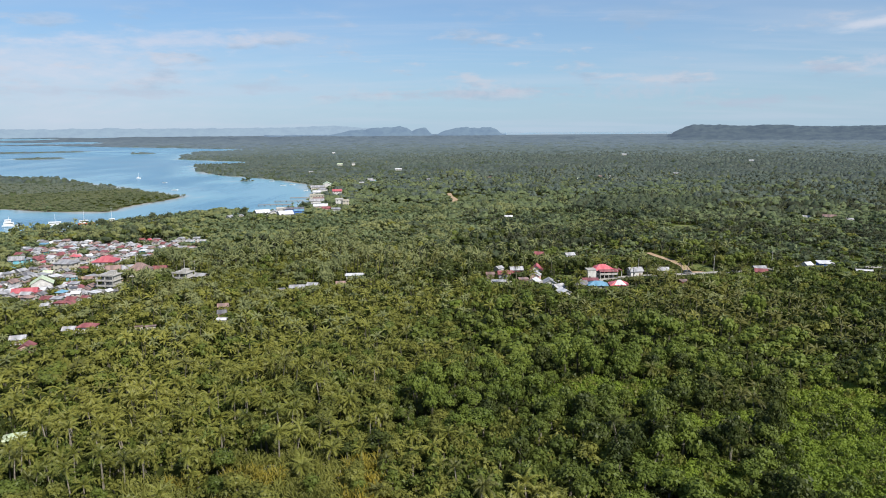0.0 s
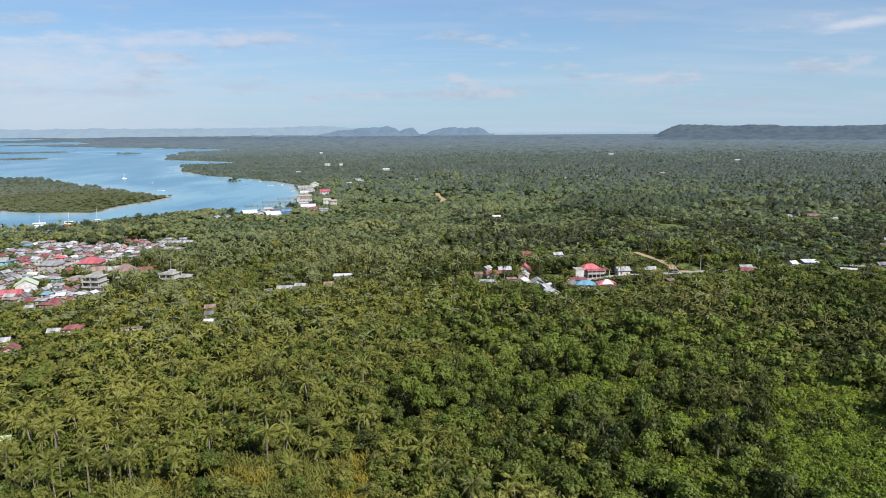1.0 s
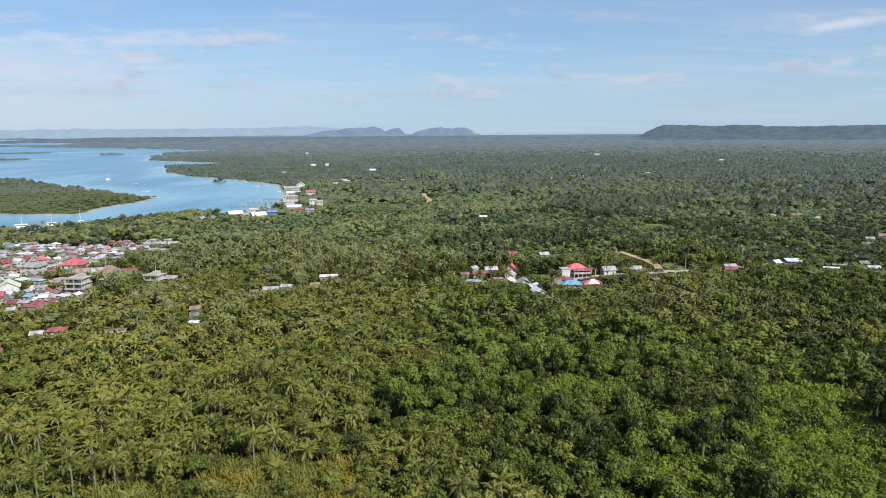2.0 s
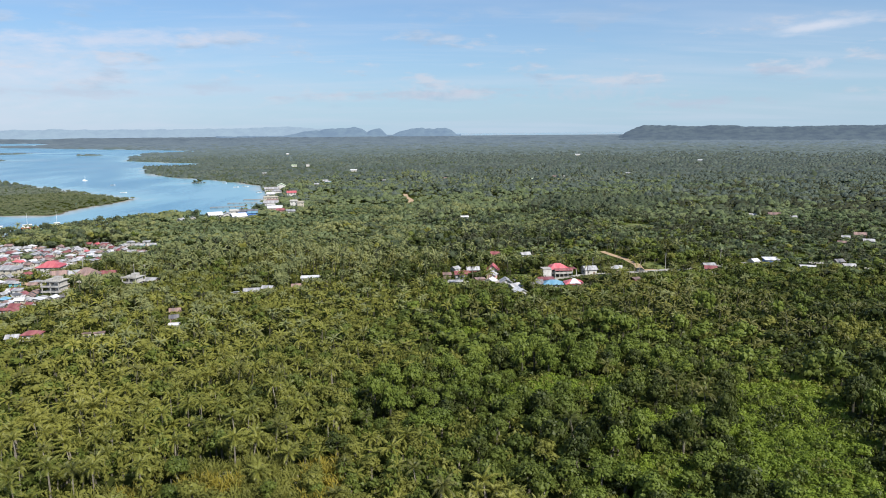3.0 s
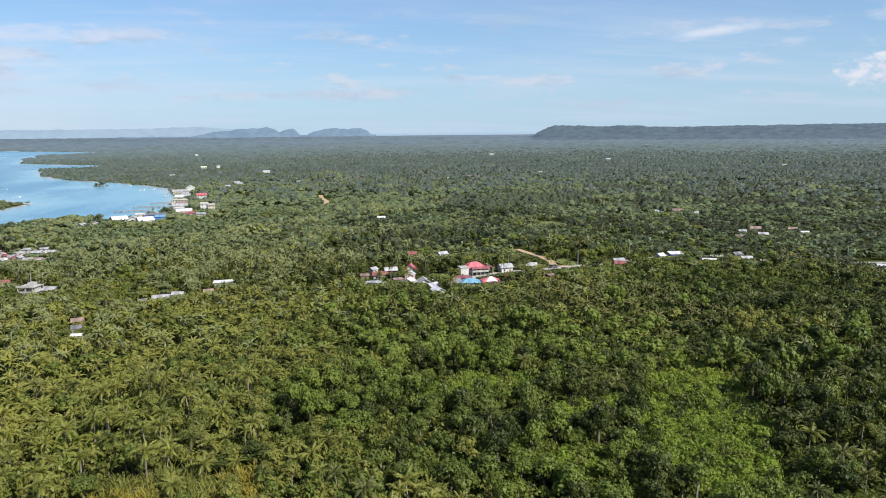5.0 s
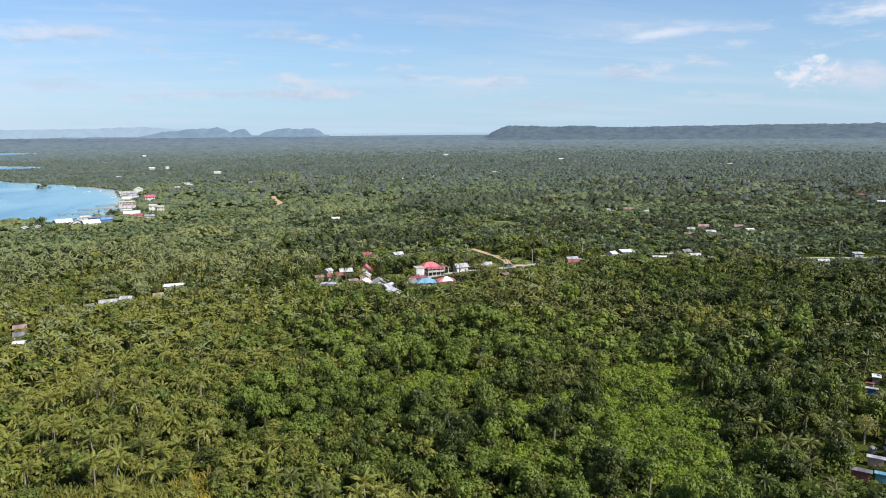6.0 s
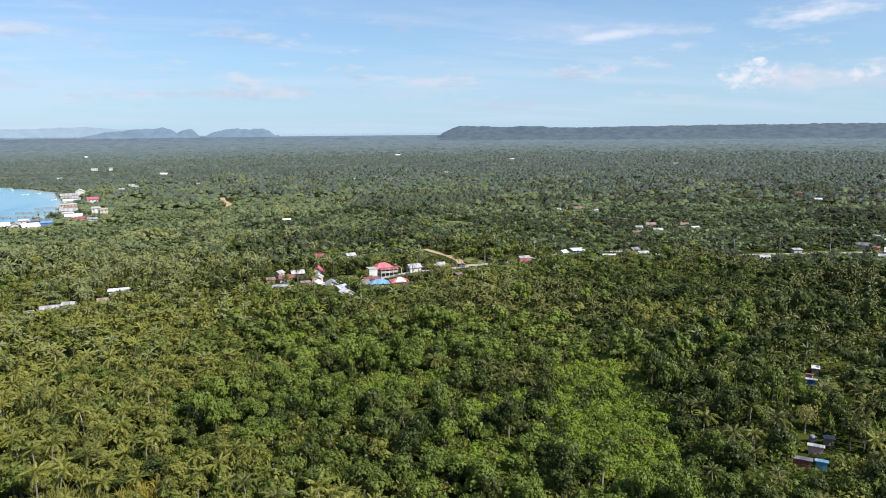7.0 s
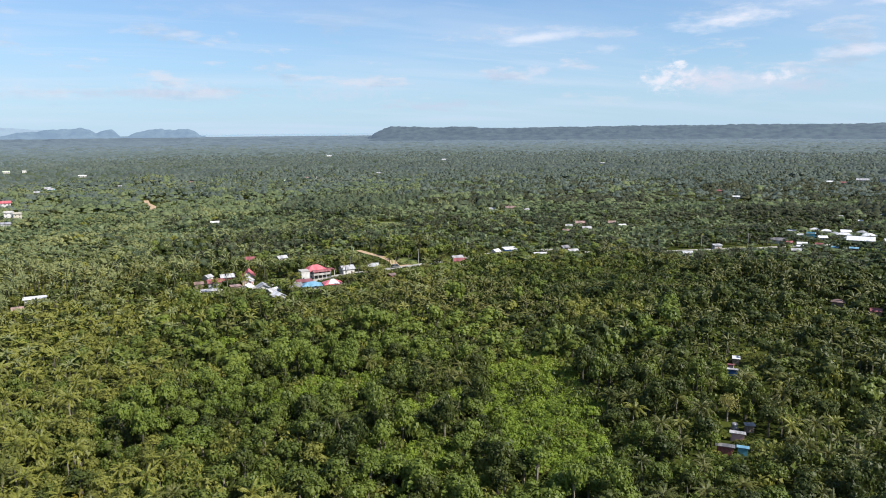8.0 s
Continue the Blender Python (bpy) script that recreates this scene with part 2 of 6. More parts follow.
BARK = rough_material("bark", (0.13, 0.11, 0.08), (0.27, 0.24, 0.19), 3.0, 0.9, bump=0.3)
WHITE = rough_material("white_render", (0.40, 0.385, 0.36), (0.56, 0.545, 0.52), 0.6, 0.85, spot=(0.42, 0.40, 0.36))
CREAM = rough_material("cream_render", (0.38, 0.34, 0.27), (0.48, 0.44, 0.36), 0.6, 0.85, spot=(0.40, 0.36, 0.28))
CONCRETE = rough_material("bare_concrete", (0.30, 0.29, 0.27), (0.44, 0.42, 0.39), 0.8, 0.9, bump=0.2, spot=(0.20, 0.19, 0.18))
TURQUOISE = rough_material("turquoise_paint", (0.12, 0.38, 0.46), (0.20, 0.50, 0.58), 0.8, 0.7)
BLUE_PAINT = rough_material("blue_paint", (0.05, 0.14, 0.42), (0.09, 0.22, 0.55), 0.8, 0.6)
PINK = rough_material("pink_render", (0.55, 0.32, 0.30), (0.68, 0.44, 0.40), 0.6, 0.85)
YELLOW_PAINT = rough_material("yellow_paint", (0.50, 0.38, 0.06), (0.62, 0.48, 0.10), 0.8, 0.7)
MAROON = rough_material("maroon_boards", (0.20, 0.06, 0.06), (0.32, 0.11, 0.10), 1.5, 0.8)
TIMBER = rough_material("weathered_boards", (0.16, 0.12, 0.09), (0.30, 0.24, 0.18), 2.5, 0.9)
WALLS = [WHITE, CREAM, CONCRETE, TURQUOISE, PINK, TIMBER]
ROOF_ZINC = roof_material("galvanised_roof", (0.22, 0.22, 0.23), (0.40, 0.395, 0.40), stain=0.45)
ROOF_WHITE = roof_material("white_roof", (0.48, 0.48, 0.49), (0.64, 0.64, 0.65), stain=0.22)
ROOF_RED = roof_material("red_roof", (0.42, 0.085, 0.105), (0.54, 0.16, 0.17), stain=0.2)
ROOF_DULL_RED = roof_material("faded_red_roof", (0.18, 0.055, 0.058), (0.27, 0.100, 0.098), stain=0.35)
ROOF_RUST = roof_material("rusted_roof", (0.17, 0.12, 0.11), (0.30, 0.20, 0.17), stain=0.6)
ROOF_DARK = roof_material("dark_grey_roof", (0.10, 0.10, 0.11), (0.20, 0.19, 0.19), stain=0.2)
ROOF_BLUE = roof_material("blue_roof", (0.11, 0.25, 0.36), (0.18, 0.34, 0.45), stain=0.15)
ROOF_GREEN = roof_material("pale_green_roof", (0.44, 0.52, 0.34), (0.58, 0.64, 0.44), stain=0.12)
ROOFS = {"zinc": ROOF_ZINC, "white": ROOF_WHITE, "red": ROOF_RED, "dull": ROOF_DULL_RED, "rust": ROOF_RUST, "dark": ROOF_DARK, "blue": ROOF_BLUE, "green": ROOF_GREEN}
ROOF_WORDS = {"zinc": "galvanised grey", "white": "white", "red": "bright red", "dull": "faded red", "rust": "rusted brown", "dark": "dark grey", "blue": "light blue", "green": "pale green"}
WALL_WORDS = {WHITE: "white rendered", CREAM: "cream rendered", CONCRETE: "bare concrete", TURQUOISE: "turquoise painted", PINK: "pink rendered",
              TIMBER: "weathered timber", MAROON: "maroon boarded", BLUE_PAINT: "blue painted", YELLOW_PAINT: "yellow painted"}
GLASS = rough_material("dark_window", (0.02, 0.022, 0.025), (0.04, 0.045, 0.05), 1.0, 0.15)
DOOR = rough_material("door_wood", (0.10, 0.06, 0.04), (0.18, 0.11, 0.07), 2.0, 0.7)
ROAD = rough_material("concrete_road", (0.28, 0.265, 0.235), (0.38, 0.36, 0.32), 0.5, 0.9, spot=(0.33, 0.30, 0.26))
DIRT = rough_material("orange_dirt", (0.32, 0.21, 0.12), (0.46, 0.33, 0.21), 0.5, 0.95, spot=(0.34, 0.25, 0.14))
GRASS = rough_material("short_grass", (0.09, 0.12, 0.025), (0.15, 0.17, 0.04), 0.25, 0.95, spot=(0.24, 0.20, 0.08))
BOAT_WHITE = rough_material("boat_white", (0.66, 0.67, 0.68), (0.80, 0.80, 0.80), 0.5, 0.4)
BOAT_RED = rough_material("boat_orange", (0.55, 0.10, 0.04), (0.70, 0.18, 0.06), 0.5, 0.45)
STEEL = rough_material("dark_steel", (0.10, 0.11, 0.12), (0.2, 0.2, 0.2), 1.0, 0.5, metal=0.3)


def ground_material(name, soil, moss):
    m, n, shader, out = material(name)
    place = n.place()
    c = n.mix(n.ramp(n.noise(place, 0.12, 5), 0.35, 0.65), soil, moss)
    c = n.mix(n.math("MULTIPLY", n.ramp(n.noise(place, 0.02, 4), 0.5, 0.72), 0.6), c, (0.075, 0.080, 0.024))
    high = n.add("ShaderNodeSeparateXYZ", {0: place}).outputs[2]
    mud = n.math("SUBTRACT", 1.0, n.ramp(high, 0.05, 0.32))
    c = n.mix(mud, c, n.mix(n.ramp(n.noise(place, 0.03, 4), 0.4, 0.65), (0.15, 0.13, 0.10), (0.30, 0.27, 0.22)))
    n.tree.links.new(c, shader.inputs["Base Color"])
    shader.inputs["Roughness"].default_value, shader.inputs["Specular IOR Level"].default_value = 1.0, 0.0
    b = n.add("ShaderNodeBump", {"Height": n.noise(place, 0.5, 4), "Strength": 0.7, "Distance": 0.6})
    n.tree.links.new(b.outputs[0], shader.inputs["Normal"])
    return m


def water_material():
    m, n, shader, out = material("shallow_sea")
    place = n.place()
    streak = n.add("ShaderNodeMapping", {0: place, "Scale": (0.0080, 0.0024, 1.0), "Rotation": (0, 0, radians(14))}).outputs[0]
    shoal = n.ramp(n.noise(streak, 1.0, 6, 0.62), 0.42, 0.66)
    c = n.mix(shoal, (0.050, 0.186, 0.290), (0.150, 0.312, 0.395))
    c = n.mix(n.math("MULTIPLY", n.ramp(n.noise(place, 0.004, 4), 0.52, 0.7), 0.6), c, (0.13, 0.20, 0.27))
    deep = n.add("ShaderNodeAttribute")
    deep.attribute_name = "offshore"
    near_shore = n.math("ADD", deep.outputs["Fac"], n.math("MULTIPLY", n.math("SUBTRACT", n.noise(streak, 2.2, 5), 0.5), 110.0))
    c = n.mix(n.math("SUBTRACT", 1.0, n.ramp(near_shore, 10.0, 75.0)), c, (0.165, 0.335, 0.405))
    c = n.mix(n.math("SUBTRACT", 1.0, n.ramp(near_shore, -12.0, 22.0)), c, (0.36, 0.385, 0.37))
    n.tree.links.new(c, shader.inputs["Base Color"])
    shader.inputs["Roughness"].default_value = 0.22
    shader.inputs["IOR"].default_value = 1.33
    b = n.add("ShaderNodeBump", {"Height": n.noise(place, 0.35, 4), "Strength": 0.5, "Distance": 0.25})
    n.tree.links.new(b.outputs[0], shader.inputs["Normal"])
    return m


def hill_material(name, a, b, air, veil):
    """Far wooded hills as a plain backdrop; a bluish emission paints in kilometres of air."""
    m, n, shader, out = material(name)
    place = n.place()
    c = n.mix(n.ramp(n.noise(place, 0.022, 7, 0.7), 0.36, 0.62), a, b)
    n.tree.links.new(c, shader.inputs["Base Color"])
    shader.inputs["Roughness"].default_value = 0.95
    # haze as emission: air is its colour, veil its strength
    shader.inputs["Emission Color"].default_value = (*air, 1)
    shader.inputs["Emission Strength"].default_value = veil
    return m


FLOOR, SEA = ground_material("forest_floor", (0.026, 0.034, 0.009), (0.052, 0.062, 0.014)), water_material()
THICK_FLOOR = ground_material("bushy_floor", (0.050, 0.066, 0.030), (0.090, 0.110, 0.050))
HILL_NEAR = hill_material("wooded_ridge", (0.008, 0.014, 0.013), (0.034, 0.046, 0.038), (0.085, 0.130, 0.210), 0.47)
# far plain: haze painted in by base colour and a bluish glow
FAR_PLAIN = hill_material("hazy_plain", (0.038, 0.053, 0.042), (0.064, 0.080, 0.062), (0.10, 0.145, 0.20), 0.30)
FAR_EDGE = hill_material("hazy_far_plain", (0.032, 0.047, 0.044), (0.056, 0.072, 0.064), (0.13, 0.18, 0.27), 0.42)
# FAR_DARK: self-shadow the plain domes lack, painted in, with haze blue
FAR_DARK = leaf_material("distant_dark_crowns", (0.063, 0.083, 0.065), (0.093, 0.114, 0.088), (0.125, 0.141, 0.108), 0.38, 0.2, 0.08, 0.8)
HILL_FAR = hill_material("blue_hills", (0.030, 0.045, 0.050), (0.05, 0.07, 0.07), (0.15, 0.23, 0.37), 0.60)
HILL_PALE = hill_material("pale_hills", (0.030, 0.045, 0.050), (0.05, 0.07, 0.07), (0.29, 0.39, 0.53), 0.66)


# ---------------------------------------------------------------- terrain
def value_noise(x, y, size, seed=0):
    x, y = np.asarray(x, float) / size + 19.7 * seed, np.asarray(y, float) / size - 7.3 * seed
    i, j = np.floor(x), np.floor(y)
    f, g = x - i, y - j
    f, g = f * f * (3 - 2 * f), g * g * (3 - 2 * g)

    def lattice(a, b):
        v = np.sin(a * 127.1 + b * 311.7 + seed * 3.1) * 43758.5453
        return v - np.floor(v)
    return (lattice(i, j) * (1 - f) + lattice(i + 1, j) * f) * (1 - g) + (lattice(i, j + 1) * (1 - f) + lattice(i + 1, j + 1) * f) * g


def inside_by(x, y, ring):
    """Metres inside (+) or outside (-) a closed ring of corners."""
    best, odd = np.full(np.shape(x), 1e9), np.zeros(np.shape(x), bool)
    for (ax, ay), (bx, by) in zip(ring, ring[1:] + ring[:1]):
        dx, dy = bx - ax, by - ay
        k = np.clip(((x - ax) * dx + (y - ay) * dy) / (dx * dx + dy * dy), 0, 1)
        best = np.minimum(best, np.hypot(x - ax - k * dx, y - ay - k * dy))
        crosses = (ay > y) != (by > y)
        odd ^= crosses & (x < ax + dx * (y - ay) / (dy if dy else 1e-9))
    return np.where(odd, best, -best)


def polar(az, r):
    return (r * math.sin(radians(az)), r * math.cos(radians(az)))


BAY = [(-900, 290), (-420, 455), (-325, 504), (-291, 547), (-272, 582), (-256, 603), (-242, 614), (-207, 652), (-181, 653), (-156, 656), (-141, 696), (-147, 770),
       (-161, 888), (-208, 1026), (-276, 1141), (-330, 1195), (-404, 1245), (-480, 1400), (-552, 1601), (-420, 1730), (-725, 1990), (-799, 2180),
       (-906, 2640), (-760, 2940), (-1217, 3185), (-1634, 3320), (-1891, 3400), (-3600, 3000), (-3400, 300)]
ISLAND = [(-900, 760), (-437, 700), (-369, 676), (-320, 676), (-322, 745), (-303, 832), (-455, 985), (-620, 1145), (-780, 1230), (-1050, 1150)]
ISLETS = [(-30.4, 3080, 230, 34), (-29.6, 2400, 64, 34), (-22.8, 2765, 38, 26), (-15.5, 1130, 14, 13)]
FAR_LAGOON = [(-27.6, 4139, 165, 150), (-31.4, 4640, 256, 130), (-31.7, 4144, 198, 162), (-25.9, 4790, 117, 50)]


def ellipse_by(x, y, az, r, across, deep):
    cx, cy = polar(az, r)
    s, c = math.sin(radians(az)), math.cos(radians(az))
    u, v = (x - cx) * c - (y - cy) * s, (x - cx) * s + (y - cy) * c
    return (1 - np.sqrt((u / across) ** 2 + (v / deep) ** 2)) * min(across, deep)


def wet(x, y):
    """Metres into the water (+) or onto land (-)."""
    x, y = np.asarray(x, float), np.asarray(y, float)
    shore = (value_noise(x, y, 34, 3) - 0.5) * 16 + (value_noise(x, y, 110, 4) - 0.5) * 22
    d = inside_by(x, y, BAY) + shore * np.clip(np.hypot(x, y) / 1500, 0.3, 1.5)
    d = np.minimum(d, -inside_by(x, y, ISLAND) + shore * 0.5)
    for az, r, across, deep in ISLETS:
        d = np.minimum(d, -ellipse_by(x, y, az, r, across, deep) + shore * 0.12)
    for az, r, across, deep in FAR_LAGOON:
        d = np.maximum(d, ellipse_by(x, y, az, r, across, deep))
    return d


def sea_level(r):
    """The far land and water lift to the horizon."""
    u = np.clip((r - 2600) / 2280, 0, 1)
    return 50 * u * u


def ground_z(x, y):
    x, y = np.asarray(x, float), np.asarray(y, float)
    d = wet(x, y)
    roll = 0.5 * value_noise(x, y, 160, 1) + 0.3 * value_noise(x, y, 45, 2)
    return sea_level(np.hypot(x, y)) + np.where(d > 0, -np.minimum(3, d * 0.15), np.minimum(1, -d / 25) * (0.6 + roll))


def height_at(x, y):
    return float(ground_z(np.array([x]), np.array([y]))[0])


def on_plan(m):
    """A pose on the plan as a pose in metres."""
    return Matrix.Scale(PLAN, 4) @ m


def in_metres(verts):
    """Points of the plan in metres; the country past three kilometres is drawn in, so that it ends within five."""
    r = np.hypot(verts[:, 0], verts[:, 1])
    k = np.where(r < 2600, PLAN, (2600 * PLAN + (r - 2600) * 0.693) / np.maximum(r, 1))
    eye = np.array([0, 0, EYE])
    return eye * PLAN + (verts - eye) * k[:, None]


def link_mesh(name, verts, faces, mats, indices=None, smooth=False, planned=True):
    """A mesh object from arrays: verts n x 3 (on the plan, or local to a thing), faces m x 3 or m x 4."""
    me = bpy.data.meshes.new(name)
    verts, faces = np.asarray(verts, float), np.asarray(faces, np.int32)
    verts = (in_metres(verts) if planned else verts).astype(np.float32)
    m, k = faces.shape
    me.vertices.add(len(verts))
    me.vertices.foreach_set("co", verts.ravel())
    me.loops.add(m * k)
    me.loops.foreach_set("vertex_index", faces.ravel())
    me.polygons.add(m)
    me.polygons.foreach_set("loop_start", np.arange(0, m * k, k, dtype=np.int32))
    for mat in mats:
        me.materials.append(mat)
    if indices is not None:
        me.polygons.foreach_set("material_index", np.asarray(indices, np.int32))
    me.polygons.foreach_set("use_smooth", np.full(m, smooth))
    me.update(calc_edges=True)
    return new(name, me)


def polar_sheet(name, azimuths, radii, z_of, mats, bands=(), smooth=True):
    a, r = np.meshgrid(np.radians(azimuths), radii)
    x, y = r * np.sin(a), r * np.cos(a)
    verts = np.stack([x, y, z_of(x, y)], -1).reshape(-1, 3)
    n, m = len(radii), len(azimuths)
    k = (np.arange(n - 1)[:, None] * m + np.arange(m - 1)[None]).ravel()
    far = np.hypot(verts[k, 0], verts[k, 1]) + (value_noise(verts[k, 0], verts[k, 1], 240, 38) - 0.5) * 500
    return link_mesh(name, verts, np.stack([k, k + m, k + m + 1, k + 1], 1)[:, ::-1], mats, np.searchsorted(np.array(bands, float), far) if bands else None, smooth)


ring_az = np.concatenate([np.arange(-180, -44, 4.0), np.arange(-44, 64, 0.8), np.arange(64, 181, 4.0)])
ring_az[-1] = 180.0
ring_r = np.concatenate([[0.0, 20, 40, 60, 80], 95 * 1.018 ** np.arange(0, 222)])
ring_r = np.append(ring_r[ring_r < 4900], [4930, 4990])
# the two outer ground bands wear materials with painted haze
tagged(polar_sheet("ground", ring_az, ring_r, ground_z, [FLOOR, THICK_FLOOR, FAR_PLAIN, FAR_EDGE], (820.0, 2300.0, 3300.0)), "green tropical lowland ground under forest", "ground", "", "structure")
water_az, water_r = np.arange(-90, 2.1, 0.5), np.concatenate([np.arange(300, 2600, 30), np.arange(2600, 4890, 60)])
bay_water = polar_sheet("water", water_az, water_r, lambda x, y: sea_level(np.hypot(x, y)), [SEA])
# metres from the nearest shore, for the pale shallows
grid_az, grid_r = np.meshgrid(np.radians(water_az), water_r)
offshore = bay_water.data.attributes.new("offshore", "FLOAT", "POINT")
offshore.data.foreach_set("value", wet(grid_r * np.sin(grid_az), grid_r * np.cos(grid_az)).ravel().astype(np.float32))
tagged(bay_water, "turquoise shallow bay with pale shoals", "water", "", "structure")
tagged(polar_sheet("sea", np.arange(2, 21, 1.0), np.array([4690, 4800, 4900, 4985]), lambda x, y: 43.8 + (np.hypot(x, y) - 4690) * 0.0468, [SEA]),
       "strip of open sea at the horizon", "water", "", "structure")


def hill(name, az0, az1, r0, r1, crest, mat, label, foot_slope=0.8, spurs=0.0):
    """A long hill: crest(az) gives the elevation angle of its skyline."""
    az = np.arange(az0, az1 + 0.01, 0.1)
    steps = np.linspace(0, 1, 18)
    a, s = np.meshgrid(az, steps)
    r = r0 + (r1 - r0) * s
    x, y = r * np.sin(np.radians(a)), r * np.cos(np.radians(a))
    foot = sea_level(np.hypot(x, y)) - 3
    top = 75 + r1 * np.tan(np.radians(crest(a)))
    rise = np.clip(s / 0.85, 0, 1) ** foot_slope
    rough = (value_noise(x, y, 45, 5) - 0.5) * 7 + (value_noise(x, y, 14, 6) - 0.5) * 4
    rise = rise * (1 - spurs * (1 - s) * value_noise(x, y, 150, 15))
    z = foot + np.maximum(top - foot, 0) * rise + rough * np.clip(s * 2, 0, 1)
    n, m = len(steps), len(az)
    k = (np.arange(n - 1)[:, None] * m + np.arange(m - 1)[None]).ravel()
    ob = link_mesh(name, np.stack([x, y, z], -1).reshape(-1, 3), np.stack([k, k + m, k + m + 1, k + 1], 1)[:, ::-1], [mat], smooth=True)
    return tagged(ob, label, "hill", "", "structure")


def bump_at(a, centre, west, east, high, flat=2.0):
    """A hill's outline: its half widths on either side of the top."""
    return high * np.clip(1 - np.abs((a - centre) / np.where(a < centre, west, east)) ** flat, 0, 1)


def crest_far(a):
    return 0.19 + 0.10 * value_noise(a, a * 0, 5, 7) + 0.03 * value_noise(a, a * 0, 0.5, 10) + bump_at(a, -8.6, 3.4, 2.4, 0.17, 1.3) - 3.5 * np.clip((a - -4.5) / 6, 0, 1) ** 2


def crest_peaks(a):
    shape = np.maximum.reduce([bump_at(a, -4.4, 4.6, 2.6, 0.56, 1.5), bump_at(a, -3.4, 1.9, 1.1, 0.67, 1.8), bump_at(a, -1.5, 1.2, 0.62, 0.56, 1.7),
                               bump_at(a, 1.6, 2.1, 3.2, 0.49, 2.2), bump_at(a, 3.65, 2.0, 1.05, 0.55, 1.6)])
    return -0.30 + shape + np.clip(shape * 4, 0, 1) * (0.11 * (value_noise(a, a * 0, 0.3, 8) - 0.5) + 0.05 * (value_noise(a, a * 0, 0.9, 13) - 0.5))


def crest_mesa(a):
    edge = np.clip((a - 17.6) / 1.5, 0, 1) ** 0.7
    top = 0.75 - 0.11 * np.clip((a - 19) / 4, 0, 1) + 0.05 * np.clip((a - 23) / 1.2, 0, 1) - 0.13 * np.clip((a - 25.6) / 0.8, 0, 1) + 0.10 * np.clip((a - 28) / 9, 0, 1)
    return -0.45 + edge * (top + 0.04 * (value_noise(a, a * 0, 1.3, 9) - 0.5) + 0.03 * (value_noise(a, a * 0, 0.25, 14) - 0.5))


hill("hill_range", -46, 3, 4780, 4950, crest_far, HILL_PALE, "low hills across the bay, glowing pale blue as haze")
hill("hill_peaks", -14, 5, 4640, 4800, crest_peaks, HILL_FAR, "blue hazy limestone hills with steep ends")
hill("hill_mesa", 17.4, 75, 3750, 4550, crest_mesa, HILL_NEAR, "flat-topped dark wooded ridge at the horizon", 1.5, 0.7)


# ---------------------------------------------------------------- building helpers
def part(name, bm, mat, parent, label=""):
    """One bmesh as one mesh object under a thing or a part."""
    me = bpy.data.meshes.new(name)
    bm.normal_update()
    bm.to_mesh(me)
    bm.free()
    me.materials.append(mat)
    ob = new(name, me)
    ob.parent = parent
    return tagged(ob, label) if label else ob


def shared(name, me, parent, m):
    ob = new(name, me)
    ob.parent = parent
    ob.matrix_basis = m
    return ob


def add_box(bm, x, y, z, sx, sy, sz, turn=0.0):
    m = Matrix.Translation((x, y, z)) @ Matrix.Rotation(radians(turn), 4, "Z") @ Matrix.Diagonal((sx, sy, sz, 1))
    bmesh.ops.create_cube(bm, size=1, matrix=m)
    return bm


def add_solid(bm, corners, faces):
    vs = [bm.verts.new(c) for c in corners]
    for f in faces:
        bm.faces.new([vs[i] for i in f])
    return bm


def add_slab(bm, quad, thick):
    """A flat sheet of four corners with a thickness downwards."""
    low = [(x, y, z - thick) for x, y, z in quad]
    return add_solid(bm, list(quad) + low, [(0, 1, 2, 3), (7, 6, 5, 4), (0, 4, 5, 1), (1, 5, 6, 2), (2, 6, 7, 3), (3, 7, 4, 0)])


def add_rod(bm, a, b, ra, rb, sides=6):
    a, b = Vector(a), Vector(b)
    m = Matrix.Translation((a + b) / 2) @ (b - a).to_track_quat("Z", "Y").to_matrix().to_4x4()
    bmesh.ops.create_cone(bm, cap_ends=True, segments=sides, radius1=ra, radius2=rb, depth=(b - a).length, matrix=m)
    return bm


def small_mesh(name, bm, mat):
    me = bpy.data.meshes.new(name)
    bm.normal_update()
    bm.to_mesh(me)
    bm.free()
    me.materials.append(mat)
    return me


window_bm = bmesh.new()
for wx, wz, sx, sz in ((0, 0.5, 1.04, 0.1), (0, -0.5, 1.12, 0.11), (0, 0, 0.07, 0.96)):
    add_box(window_bm, wx, -0.05, wz, sx, 0.1, sz)
WINDOW_FRAME = small_mesh("window", window_bm, WHITE)
PANE = small_mesh("pane", add_box(bmesh.new(), 0, -0.02, 0, 0.92, 0.05, 0.94), GLASS)
DOOR_LEAF = small_mesh("door", add_box(bmesh.new(), 0, -0.04, 0.82, 0.75, 0.08, 1.64), DOOR)

SIZES = {"houses under the palms": 0.66, "houses at the road junction": 0.74, "scattered far houses": 0.5, "scattered houses in the palms": 0.75, "huts at the forest edge": 1.0,
         "buildings of the fishing port": 1.0, "houses along the road": 0.78, "houses of the roadside hamlet": 0.85}
CLEAR = []      # (x, y, radius, height of the thing): no tall trees on or close before it


